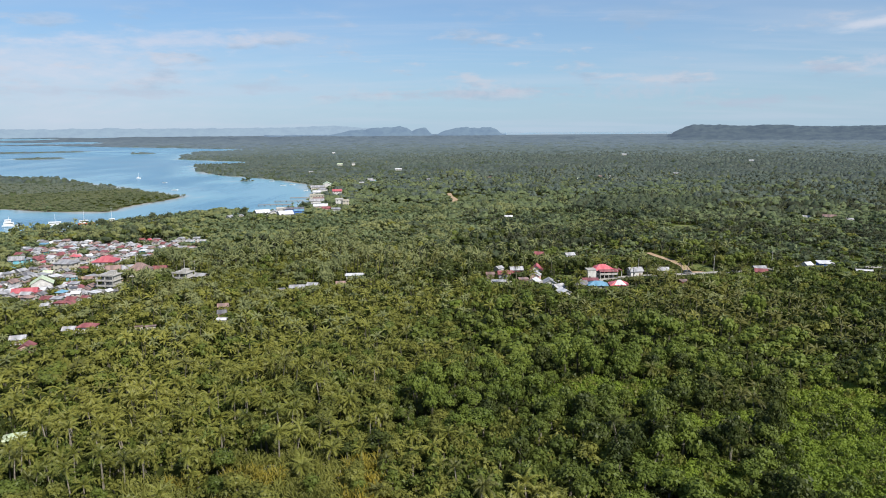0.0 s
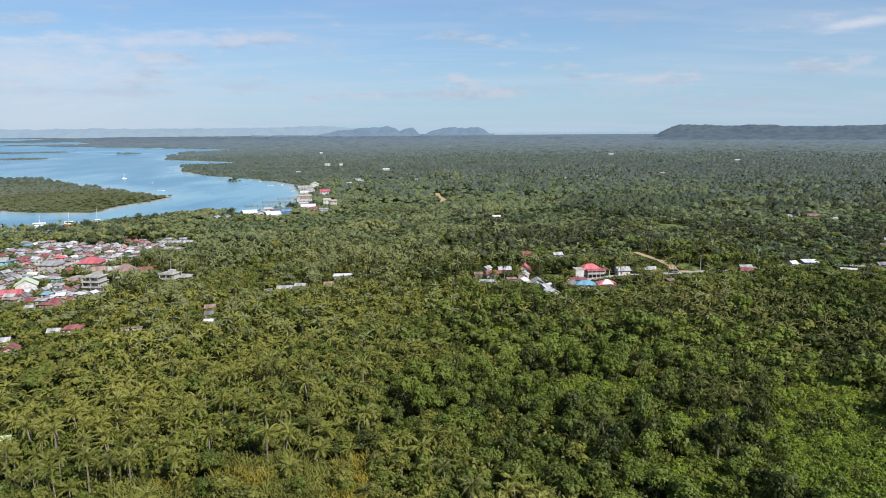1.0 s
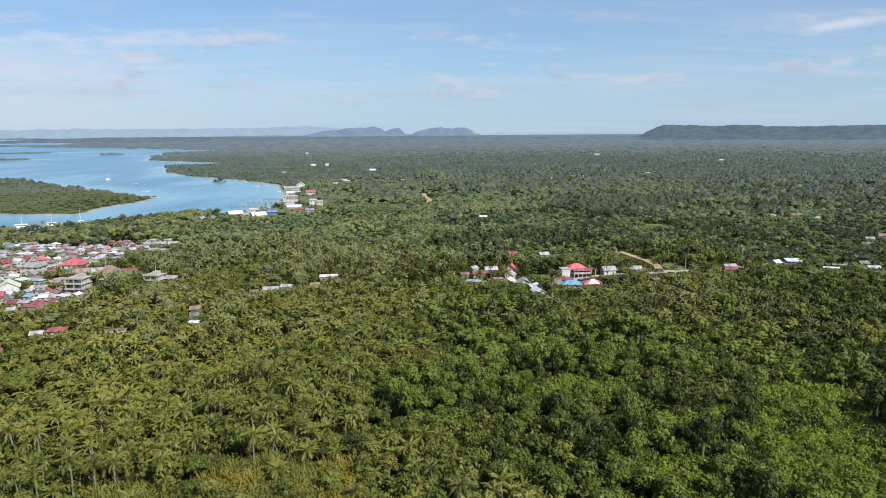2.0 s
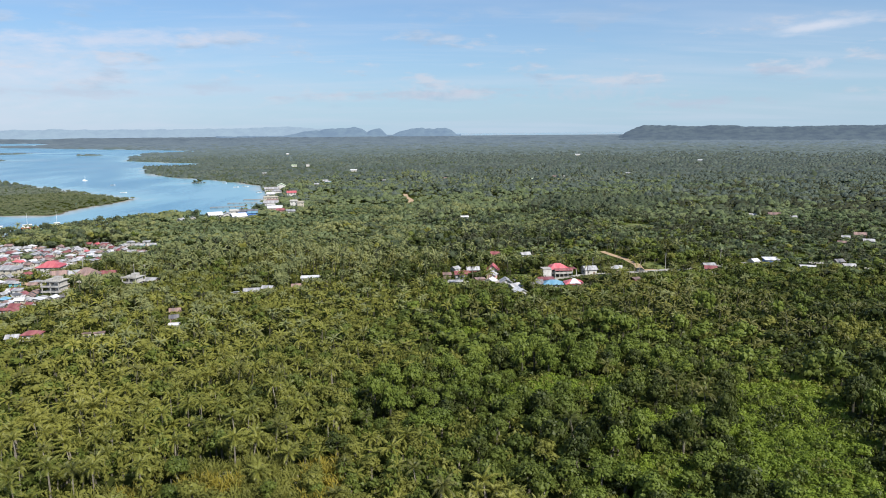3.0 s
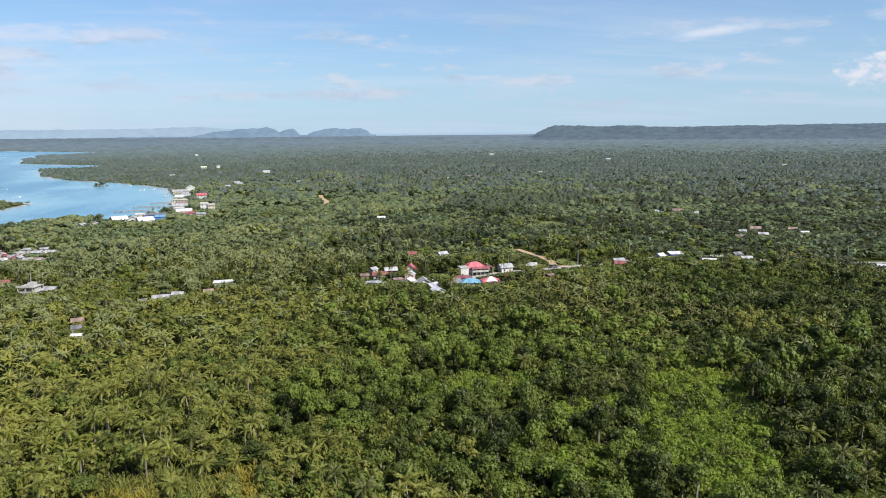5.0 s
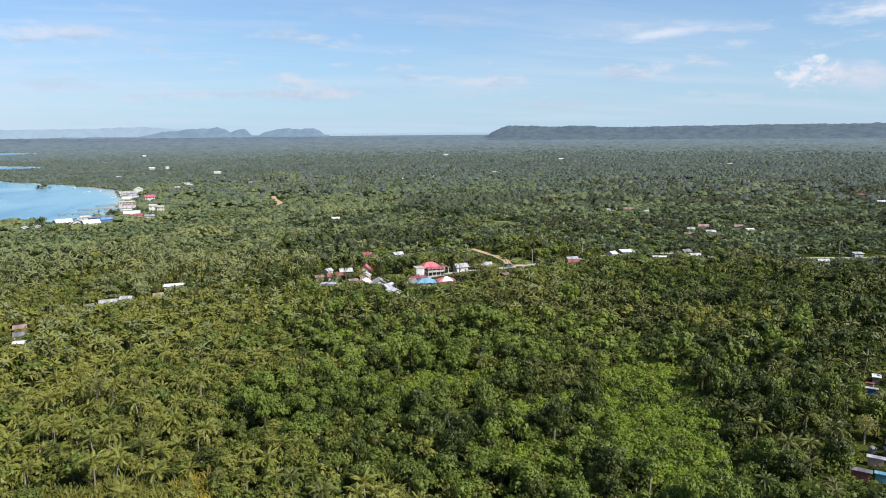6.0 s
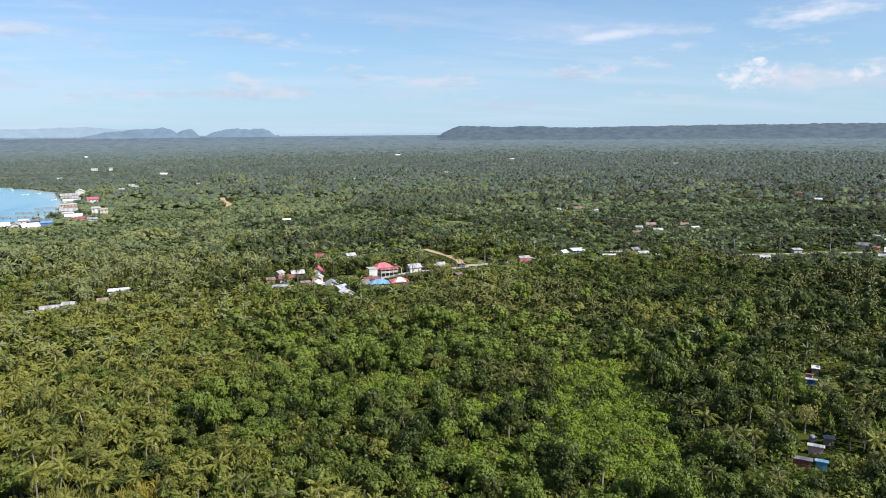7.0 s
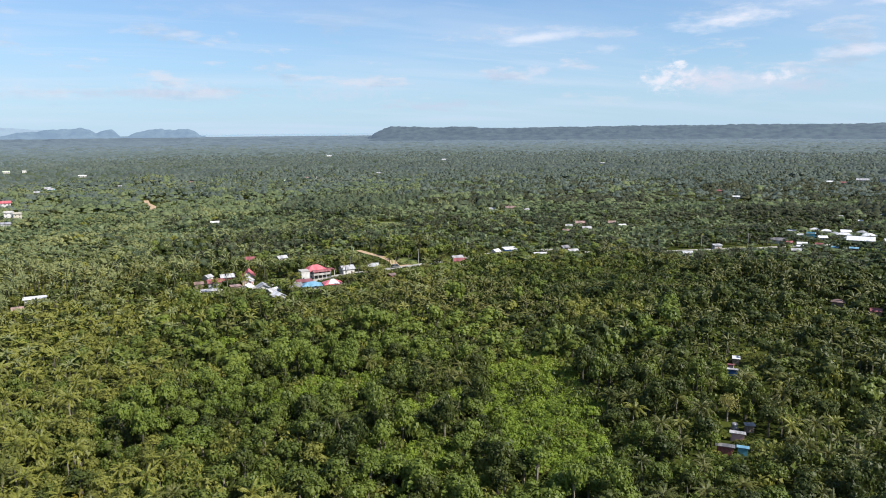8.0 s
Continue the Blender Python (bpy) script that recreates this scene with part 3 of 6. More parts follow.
def add_windows(thing, w, d, h, storeys, step=2.6):
    """Windows in rows on all four sides, and one door to the front."""
    floor_h = h / storeys
    sides = [(w, -d / 2, 0), (w, d / 2, 180), (d, -w / 2, 270), (d, w / 2, 90)]
    for length, off, turn in sides:
        count = max(1, int((length - 0.8) / step))
        for level in range(storeys):
            for i in range(count):
                u = (i - (count - 1) / 2) * (length / count)
                m = Matrix.Rotation(radians(turn), 4, "Z") @ Matrix.Translation((u, -abs(off), level * floor_h + min(1.6, floor_h * 0.55)))
                if level == 0 and turn == 0 and i == count // 2:
                    shared("door", DOOR_LEAF, thing, Matrix.Rotation(radians(turn), 4, "Z") @ Matrix.Translation((u, -abs(off), 0)))
                    continue
                frame_ob = shared("window", WINDOW_FRAME, thing, m)
                shared("pane", PANE, frame_ob, Matrix())


def add_profile(bm, profile, x0, x1):
    """A closed outline in the y-z plane drawn out along x."""
    a = [bm.verts.new((x0, y, z)) for y, z in profile]
    b = [bm.verts.new((x1, y, z)) for y, z in profile]
    n = len(profile)
    for i in range(n):
        bm.faces.new((a[i], b[i], b[(i + 1) % n], a[(i + 1) % n]))
    bm.faces.new(a[::-1])
    bm.faces.new(b)
    bmesh.ops.recalc_face_normals(bm, faces=bm.faces[:])
    return bm


def roof_gable(bm, w, d, h, rise, over=0.6, thick=0.14):
    x, y = w / 2 + over, d / 2 + over
    low, top = h - rise * over / (d / 2), h + rise
    return add_profile(bm, [(-y, low), (-y, low - thick), (0, top - thick), (y, low - thick), (y, low), (0.2, top), (0.2, top + 0.08), (-0.2, top + 0.08), (-0.2, top)], -x, x)


def roof_hip(bm, w, d, h, rise, over=0.7, thick=0.14):
    x, y = w / 2 + over, d / 2 + over
    r = max(w - d, 0) / 2 + 0.2
    ridge = [(-r, 0, h + rise), (r, 0, h + rise)]
    eaves = [(-x, -y, h), (x, -y, h), (x, y, h), (-x, y, h)]
    base = [(a, b, c - thick) for a, b, c in eaves]
    return add_solid(bm, eaves + ridge + base, [(0, 1, 5, 4), (2, 3, 4, 5), (1, 2, 5), (3, 0, 4), (0, 6, 7, 1), (1, 7, 8, 2), (2, 8, 9, 3), (3, 9, 6, 0), (9, 8, 7, 6)])


def roof_shed(bm, w, d, h, rise, over=0.6, thick=0.14):
    x, y = w / 2 + over, d / 2 + over
    return add_slab(bm, [(-x, -y, h + 0.15), (x, -y, h + 0.15), (x, y, h + rise + 0.15), (-x, y, h + rise + 0.15)], thick)


def roof_flat(bm, w, d, h, rise, over=0.3, thick=0.25):
    return add_box(bm, 0, 0, h + 0.12, w + 2 * over, d + 2 * over, 0.24)


def roof_vault(bm, w, d, h, rise, over=0.4, thick=0.14):
    n, x, y = 7, w / 2 + over, d / 2 + over
    arc = [(-y * math.cos(math.pi * i / n), h + rise * math.sin(math.pi * i / n)) for i in range(n + 1)]
    return add_profile(bm, arc + [(a * 0.97, z - thick) for a, z in arc[::-1]], -x, x)


ROOF_SHAPES = {"gable": roof_gable, "hip": roof_hip, "shed": roof_shed, "flat": roof_flat, "vault": roof_vault}


def wall_shell(bm, w, d, h, shape, rise):
    """The body of the house up to the eaves, with gable ends where the roof has them."""
    y = d / 2
    profile = {"gable": [(-y, 0), (y, 0), (y, h), (0, h + rise - 0.12), (-y, h)], "shed": [(-y, 0), (y, 0), (y, h + rise - 0.1), (-y, h)]}.get(shape, [(-y, 0), (y, 0), (y, h), (-y, h)])
    return add_profile(bm, profile, -w / 2, w / 2)


def house(x, y, w, d, h, turn, shape, roof, wall, storeys=1, rise=None, name="house", label="", group="", windows=True, category="house"):
    """A small house: Empty at its base, walls, roof, windows and a door as parts."""
    k = SIZES.get(group, 0.82)
    w, d, h = w * k, d * k, max(1.9, h * (0.4 + 0.6 * k))
    rise = rise * k if rise is not None else {"gable": d * 0.26, "hip": d * 0.28, "shed": d * 0.14, "flat": 0, "vault": d * 0.25}[shape]
    thing = new(name)
    thing.matrix_basis = on_plan(pose(x, y, height_at(x, y) - 0.15, 0, 0, turn))
    label = label or f"small {WALL_WORDS[wall]} house with a {ROOF_WORDS[roof]} {shape} roof"
    tagged(thing, label, category, group)
    part("wall", wall_shell(bmesh.new(), w, d, h, shape, rise), wall, thing)
    bm = bmesh.new()
    ROOF_SHAPES[shape](bm, w, d, h, rise, min(0.6, 0.1 + 0.08 * w))
    part("roof", bm, CONCRETE if shape == "flat" else ROOFS[roof], thing)
    if shape == "flat":
        for sx, sy, lx, ly in ((0, -d / 2, w, 0.15), (0, d / 2, w, 0.15), (-w / 2, 0, 0.15, d - 0.3), (w / 2, 0, 0.15, d - 0.3)):
            part("parapet", add_box(bmesh.new(), sx, sy, h + 0.5, lx, ly, 0.55), wall, thing)
    if windows:
        add_windows(thing, w, d, h, storeys)
    CLEAR.append((x, y, max(w, d) / 2, (h + rise * 0.5) * (0.12 if "huts" in group else 0.55 if "hamlet" in group or "town" in group or "port" in group else 0.75)))
    return thing


# ---------------------------------------------------------------- hamlet by the road
R = random.Random(5)


def hall():
    """Two-storey hall with a red hipped roof, an open veranda and a white annex."""
    thing = house(81, 356, 12.5, 9.5, 4.4, 4, "hip", "red", WHITE, 2, 3.0, "assembly_hall", "two-storey hall with bright red hip roof and veranda", "", True, "hall")
    part("balcony", add_box(bmesh.new(), 1.5, -5.6, 2.1, 9.0, 2.4, 0.2), CONCRETE, thing, "open concrete veranda deck")
    part("railing", add_box(bmesh.new(), 1.5, -6.75, 2.6, 9.0, 0.1, 0.8), CONCRETE, thing)
    for i in range(5):
        part("post", add_box(bmesh.new(), -2.8 + i * 2.15, -6.6, 2.1, 0.22, 0.22, 4.2), WHITE, thing)
    bm = bmesh.new()
    add_slab(bm, [(-3.2, -7.3, 3.8), (6.4, -7.3, 3.8), (6.4, -4.4, 4.5), (-3.2, -4.4, 4.5)], 0.12)
    part("porch_roof", bm, ROOF_DULL_RED, thing)
    bm = bmesh.new()
    add_slab(bm, [(5.6, -3.5, 4.1), (9.6, -3.5, 3.6), (9.6, 3.5, 3.6), (5.6, 3.5, 4.1)], 0.12)
    part("side_roof", bm, ROOF_DULL_RED, thing)
    for y in (-3.2, 3.2):
        part("post", add_box(bmesh.new(), 9.2, y, 1.8, 0.25, 0.25, 3.6), WHITE, thing)
    # dark panels on the front wall stand in for the veranda's shade
    for z, high in ((1.05, 1.5), (3.15, 1.4)):
        part("doorway", add_box(bmesh.new(), 1.4, -3.93, z, 7.6, 0.08, high), GLASS, thing, "dark panel painting the veranda's deep shade")
    annex = bmesh.new()
    add_box(annex, -6.9, -3.0, 2.2, 4.2, 5.5, 4.4)
    part("annex", annex, WHITE, thing, "plain white annex block")
    part("annex_roof", add_box(bmesh.new(), -6.9, -3.0, 4.5, 4.6, 5.9, 0.25), CONCRETE, thing)


hall()
HAMLET = "houses of the roadside hamlet"
for row in (
        (72, 325, 10, 7, 3.0, -6, "hip", "blue", WHITE), (64.5, 327, 6, 6, 3.0, 8, "gable", "dark", CONCRETE),         (98, 357, 7.5, 6, 3.4, 10, "gable", "zinc", WHITE), (113, 359, 6, 5, 3.2, -12, "gable", "zinc", CONCRETE), (46, 349, 6, 5, 3.0, 70, "gable", "zinc", PINK),
        (43.5, 335, 5.5, 5.5, 2.8, 62, "gable", "white", WHITE), (53, 322, 6, 5, 2.8, 34, "gable", "zinc", WHITE), (50.5, 332, 7, 6, 3.0, 88, "gable", "zinc", WHITE),
        (54, 312, 7, 5.5, 2.7, 104, "gable", "white", WHITE), (31, 353, 8, 5, 3.0, 4, "gable", "dull", WHITE), (37.5, 361, 7, 5, 3.6, 4, "gable", "zinc", MAROON)):
    house(*row, group=HAMLET)
for row in (
        (28.5, 362, 4.5, 4, 4.0, 45, "gable", "zinc", WHITE), (23.5, 352, 4.5, 4, 2.6, 0, "shed", "rust", TIMBER), (27, 336, 8, 3, 2.2, 4, "shed", "zinc", CONCRETE),
        (56, 408, 6, 5, 3.2, -20, "gable", "dull", PINK), (73, 406, 6, 4.5, 3.0, 15, "gable", "zinc", WHITE), (115, 332, 4, 3.5, 2.6, 10, "shed", "rust", MAROON),
        (70.5, 334, 8, 4, 3.2, 0, "shed", "dull", PINK), (39, 340, 5, 3, 2.4, 8, "shed", "rust", TIMBER)):
    house(*row, group=HAMLET)
front_house = house(82, 325, 9.5, 7.5, 3.0, -4, "hip", "red", WHITE, label="white house with red hip roof and faded pale front sheets", group=HAMLET)
bm = bmesh.new()
add_slab(bm, [(-2.7, -3.72, 3.06), (2.9, -3.72, 3.06), (0.75, -0.15, 4.75), (-0.75, -0.15, 4.75)], 0.05)
part("roof_panel", bm, ROOF_WHITE, front_house, "faded pale roofing sheets")
house(48, 361, 8.0, 7.0, 3.3, 80, "gable", "red", WHITE, 2, 2.9, "house", "white two-storey house with steep red gable roof", HAMLET)

# roadside houses further along
for row in (
        (161, 353, 7, 5.5, 3.0, -18, "gable", "dull", WHITE), (163.5, 361, 7.5, 4.5, 3.2, 5, "gable", "zinc", TIMBER), (203, 371, 9, 6.5, 3.4, -8, "shed", "white", BLUE_PAINT),
        (193, 370, 5, 5, 3.2, 20, "gable", "white", WHITE), (215, 356, 9, 3, 2.3, -14, "vault", "white", WHITE), (237, 364, 6, 5, 3.2, 10, "gable", "dark", TIMBER),
        (236, 353, 7, 5, 2.8, -10, "gable", "zinc", BLUE_PAINT), (292, 318, 7, 4, 2.6, -25, "vault", "white", WHITE), (326, 330, 6, 4, 3, -15, "shed", "zinc", CONCRETE)):
    house(*row, group="houses along the road")

# houses at the junction
CLUSTER = "houses at the road junction"
for row in (
        (378, 331, 10, 6, 3.2, -50, "gable", "dark", WHITE), (421, 358, 7.5, 5, 2.4, -50, "shed", "white", WHITE), (411.5, 334, 7, 5, 4.6, -51, "flat", "blue", TURQUOISE),
        (409, 340, 5, 4.5, 2.8, -50, "shed", "white", WHITE), (441, 355, 7.5, 6, 2.4, -48, "hip", "white", WHITE), (441, 346, 7.5, 6, 2.6, -52, "hip", "white", CREAM),
        (415, 328, 7, 4.5, 2.4, -28, "gable", "white", WHITE), (434, 327, 11, 6, 3.0, -50, "hip", "white", CONCRETE), (421, 305, 20, 13, 3.4, -54, "shed", "white", CREAM)):
    house(*row, group=CLUSTER)
for row in (
        (436, 296, 8, 6, 3.0, -40, "gable", "white", WHITE), (456, 330, 7.5, 6, 2.6, -54, "hip", "zinc", WHITE), (446, 318, 11, 7, 2.8, -44, "hip", "white", WHITE),
        (381, 315, 7, 4.5, 2.5, -48, "gable", "white", PINK), (357, 299, 6.5, 4.5, 2.6, -46, "gable", "zinc", MAROON), (371, 308, 4.5, 4, 2.2, -48, "shed", "white", WHITE),
        (386, 296, 4.7, 4, 2.4, -52, "shed", "blue", WHITE), (392, 288, 5.8, 4, 2.6, -54, "shed", "blue", TIMBER), (379, 323, 4.8, 4, 2.2, -30, "gable", "dull", PINK), (388, 308, 6, 4.5, 2.4, -62, "gable", "dull", WHITE),
        (437, 336, 6, 5, 2.4, -50, "hip", "zinc", WHITE), (450, 338, 8, 6, 2.6, -38, "gable", "white", CONCRETE), (427, 318, 6, 5, 2.4, -58, "hip", "zinc", CREAM)):
    house(*row, group=CLUSTER)
for row in (
        (552, 382, 9, 6, 5, -50, "hip", "zinc", WHITE), (511, 372, 6, 5, 3, -50, "gable", "white", WHITE), (524, 399, 6, 5, 3, -45, "gable", "zinc", WHITE),
        (606, 616, 13, 9, 5, -35, "hip", "dull", PINK), (577, 562, 14, 7, 4, -40, "gable", "white", WHITE), (832, 655, 18, 8, 5, -45, "gable", "white", WHITE),
        (832, 634, 12, 8, 5, -45, "gable", "dull", PINK), (868, 634, 28, 14, 8, -50, "gable", "zinc", CONCRETE), (880, 612, 20, 14, 10, -50, "flat", "zinc", CONCRETE)):
    house(*row, group="scattered far houses")
for row in (
        (296, 449, 6, 5, 3, -30, "gable", "zinc", TIMBER), (312, 458, 9, 6, 3.4, -30, "gable", "rust", TIMBER), (301, 433, 8, 5, 3, -20, "gable", "zinc", WHITE),
        (336, 450, 7, 5, 3, -30, "gable", "rust", CREAM), (331, 431, 7, 5, 3, -10, "gable", "white", WHITE), (280, 428, 6, 4, 3, -30, "gable", "rust", TIMBER),
        (297, 577, 8, 6, 3.2, -25, "gable", "zinc", WHITE), (316, 577, 12, 7, 3.4, -25, "gable", "rust", PINK), (322, 559, 8, 5, 3, -25, "gable", "zinc", TIMBER)):
    house(*row, group="scattered houses in the palms")
for row in (
        (-196, 1556, 14, 9, 7, 5, "flat", "zinc", WHITE), (-226, 1560, 22, 8, 5, 5, "gable", "green", WHITE), (-85, 1348, 24, 8, 4, 2, "gable", "white", WHITE),
        (-237, 1276, 14, 8, 4, 10, "gable", "zinc", CREAM), (-110, 1066, 16, 9, 4, 25, "gable", "zinc", WHITE), (-21, 1057, 14, 8, 4, 0, "gable", "zinc", WHITE),
        (70, 1098, 15, 8, 4, 5, "gable", "rust", CREAM), (240, 1084, 12, 9, 5, -10, "gable", "rust", CREAM), (253, 1078, 9, 9, 6, -10, "flat", "white", WHITE)):
    house(*row, group="scattered far houses")
for row in (
        (55, 596, 12, 6, 3, -5, "gable", "white", WHITE), (-364, 2378, 18, 9, 6, 0, "gable", "white", WHITE), (-115, 1000, 12, 8, 4, 0, "gable", "zinc", WHITE),
        (-103, 1042, 16, 8, 4, -20, "gable", "zinc", TURQUOISE), (200, 1050, 10, 6, 4, 0, "gable", "green", WHITE), (380, 1160, 16, 8, 4, -20, "gable", "zinc", WHITE),
        (700, 1620, 20, 8, 4, -25, "gable", "white", WHITE), (905, 1250, 18, 8, 4, -30, "gable", "zinc", WHITE), (520, 2050, 26, 9, 5, -15, "gable", "white", WHITE)):
    house(*row, group="scattered far houses")

# sheds and huts under the palms
for row in (
        (-140, 256, 6, 5, 2.8, 10, "gable", "zinc", WHITE), (-134.5, 259, 9, 6, 3.2, 5, "hip", "dull", WHITE), (-114.5, 257, 4, 4, 3.0, 205, "shed", "rust", CREAM),
        (-110, 257, 5, 4, 3.2, 200, "shed", "rust", CREAM), (-93, 290, 6, 5, 2.8, 15, "gable", "rust", TIMBER), (-90, 279, 5, 5, 2.8, 15, "gable", "dark", PINK),
        (-87, 269, 5, 3.5, 2.4, 0, "vault", "white", WHITE), (-152, 244, 7, 5, 3.0, 20, "gable", "zinc", WHITE), (-143, 234, 7, 6, 3.2, 105, "gable", "dull", PINK)):
    house(*row, group="houses under the palms")
for row in (
        (-103.5, 160.5, 6.4, 5.4, 3.0, 25, "hip", "green", YELLOW_PAINT), (-69, 326, 10, 5, 2.6, 6, "gable", "zinc", CONCRETE), (-62.5, 330, 7, 5, 2.8, -12, "gable", "zinc", TIMBER),
        (-76, 322, 5, 4, 2.4, 200, "shed", "zinc", CREAM), (-50, 335, 6, 4, 2.4, 10, "gable", "rust", TIMBER), (-45, 350, 13, 5, 3.2, 4, "shed", "white", WHITE)):
    house(*row, group="houses under the palms")
for row in (
        (171, 162.5, 1.9, 1.7, 2.2, -40, "gable", "white", TIMBER), (161.5, 154.5, 2.6, 1.7, 2.0, 134, "shed", "zinc", BLUE_PAINT), (164.5, 158.2, 1.6, 1.4, 1.9, 130, "shed", "dull", PINK),
        (134, 121.8, 2.0, 1.2, 2.0, -30, "shed", "zinc", TIMBER), (127.6, 119.3, 3.0, 1.6, 2.0, 134, "shed", "zinc", PINK), (119.6, 115.2, 3.5, 1.6, 2.0, 134, "shed", "dark", MAROON),
        (122.8, 113.0, 2.2, 1.4, 1.9, 134, "shed", "blue", TURQUOISE), (265, 183, 3.6, 2.8, 2.5, -50, "gable", "dull", TIMBER), (264, 199, 4.4, 3.4, 2.7, -55, "hip", "rust", TIMBER)):
    house(*row, group="huts at the forest edge", windows=row[2] > 4)


def water_tank(x, y):
    """A round galvanised tank with a domed lid, on a short timber stand."""
    thing = new("water_tank")
    thing.matrix_basis = on_plan(pose(x, y, height_at(x, y) - 0.1))
    tagged(thing, "grey galvanised water tank with domed lid", "tank")
    for lx in (-0.6, 0.6):
        for ly in (-0.6, 0.6):
            part("leg", add_box(bmesh.new(), lx, ly, 0.25, 0.14, 0.14, 0.5), TIMBER, thing)
    part("platform", add_box(bmesh.new(), 0, 0, 0.55, 1.6, 1.6, 0.12), TIMBER, thing)
    part("tank_wall", add_rod(bmesh.new(), (0, 0, 0.61), (0, 0, 1.6), 0.8, 0.8, 20), ROOF_ZINC, thing)
    bm = bmesh.new()
    bmesh.ops.create_uvsphere(bm, u_segments=20, v_segments=10, radius=0.82)
    bmesh.ops.delete(bm, geom=[v for v in bm.verts if v.co.z < -0.01], context="VERTS")
    bmesh.ops.scale(bm, verts=bm.verts[:], vec=(1, 1, 0.6))
    bmesh.ops.translate(bm, verts=bm.verts[:], vec=(0, 0, 1.6))
    part("lid", bm, ROOF_ZINC, thing, "domed galvanised lid")
    CLEAR.append((x, y, 1.0, 0.3))


water_tank(131.6, 124.2)

# ---------------------------------------------------------------- town behind the palm groves
TOWN = "houses of the densely built town"


def town_house(x, y):
    w, d = R.uniform(3.6, 6.2), R.uniform(3.2, 4.8)
    storeys = 2 if R.random() < 0.12 else 1
    roof = R.choices(list(ROOFS), (48, 20, 3, 17, 20, 8, 2, 1))[0]
    shape = R.choices(("gable", "hip", "shed"), (62, 22, 16))[0]
    house(x, y + d / 2, w, d, 1.75 * storeys + R.uniform(0.1, 0.4), R.choice((-8, 82)) + R.uniform(-14, 14), shape, roof, R.choices(WALLS, (40, 16, 22, 6, 6, 10))[0], storeys, group=TOWN)


for spots in (
        ((-269, 468), (-258, 465), (-247, 467), (-223, 438), (-218, 447), (-212, 459), (-196, 447), (-201, 477), (-185, 460), (-175, 449), (-176, 474), (-168, 474), (-166, 443)),
        ((-252, 429), (-247, 440), (-232, 434), (-217, 414), (-213, 426), (-206, 432), (-195, 424), (-183, 416), (-245, 406), (-234, 401), (-226, 397), (-238, 418), (-224, 420)),
        ((-202, 412), (-191, 408), (-210, 402), (-199, 396), (-187, 399), (-240, 446), (-229, 452), (-205, 446), (-192, 436), (-182, 428), (-236, 460), (-248, 452), (-262, 440)),
        ((-217, 376), (-223, 354), (-214, 346), (-210, 334), (-201, 318), (-212, 386), (-202, 372), (-222, 365), (-205, 358), (-208, 322), (-217, 328), (-226, 340), (-232, 362)),
        ((-184, 330), (-176, 330), (-167, 322), (-171, 311), (-160, 306), (-177, 305), (-199, 354), (-185, 347), (-177, 318), (-168, 331), (-166, 299), (-183, 314), (-159, 316))):
    for sx, sy in spots:
        town_house(sx + R.uniform(-1.5, 1.5), sy + R.uniform(-1.5, 1.5))
        for _ in range(4):
            if R.random() < 0.68:
                town_house(sx + R.choice((-5.4, 5.4)) + R.uniform(-1, 1), sy + R.uniform(-7.5, 7.5))


def concrete_block(x, y, w, d, storeys, turn, label):
    """Unfinished concrete house: floor slabs, columns, part walls, open balconies."""
    thing = new("concrete_building")
    thing.matrix_basis = on_plan(pose(x, y, height_at(x, y) - 0.1, 0, 0, turn))
    tagged(thing, label, "building")
    for level in range(storeys):
        z = level * 2.5
        part("floor_slab", add_box(bmesh.new(), 0, 0, z + 2.4, w + 1.2, d + 1.2, 0.25), CONCRETE, thing)
        bm = bmesh.new()
        add_box(bm, 0.8, 0.6, z + 1.15, w - 1.8, d - 1.4, 2.25)
        part("wall", bm, CONCRETE, thing)
        for cx in (-w / 2, 0, w / 2):
            part("column", add_box(bmesh.new(), cx, -d / 2 - 0.2, z + 1.15, 0.35, 0.35, 2.25), CONCRETE, thing)
        part("parapet", add_box(bmesh.new(), 0, -d / 2 - 0.5, z + 2.8, w + 1.0, 0.15, 0.6), CONCRETE, thing)
        for i in range(3):
            frame_ob = shared("window", WINDOW_FRAME, thing, Matrix.Translation((-w / 4 + i * w / 3.2, -d / 2 + 1.3, z + 1.2)))
            shared("pane", PANE, frame_ob, Matrix())
    bm = bmesh.new()
    add_box(bm, w * 0.15, d * 0.1, storeys * 2.5 + 0.7, w * 0.4, d * 0.45, 1.7)
    part("stair_tower", bm, CONCRETE, thing)
    CLEAR.append((x, y, w * 0.6, storeys * 0.7))


concrete_block(-160, 332, 8, 7, 3, -8, "unfinished three-storey bare concrete town building")
concrete_block(-131, 349, 7, 6.5, 2, -12, "unfinished two-storey concrete house in the palms")
house(-186, 384, 14, 11, 5.4, 2, "hip", "red", WHITE, 2, 3.4, "house", "large two-storey house with bright red hip roof", TOWN)
house(-206, 380, 13, 9, 5.2, -8, "hip", "zinc", CREAM, 2, 2.4, "house", "large two-storey cream house with grey hip roof", TOWN)
house(-159, 364, 12, 9, 4.2, -6, "hip", "rust", WHITE, 1, 4.2, "house", "white house with tall weathered brown hip roof", TOWN)
house(-152, 373, 8, 5, 3, 14, "gable", "dull", WHITE, group=TOWN)
house(-193, 333, 9, 11, 4.2, 115, "gable", "green", WHITE, 1, 3.2, "house", "white house with large pale green gable roof", TOWN)
house(-193, 319, 12, 6, 3, 18, "gable", "red", PINK, group=TOWN)
house(-240, 392, 9, 7, 5.4, 20, "gable", "zinc", TURQUOISE, 2, group=TOWN)
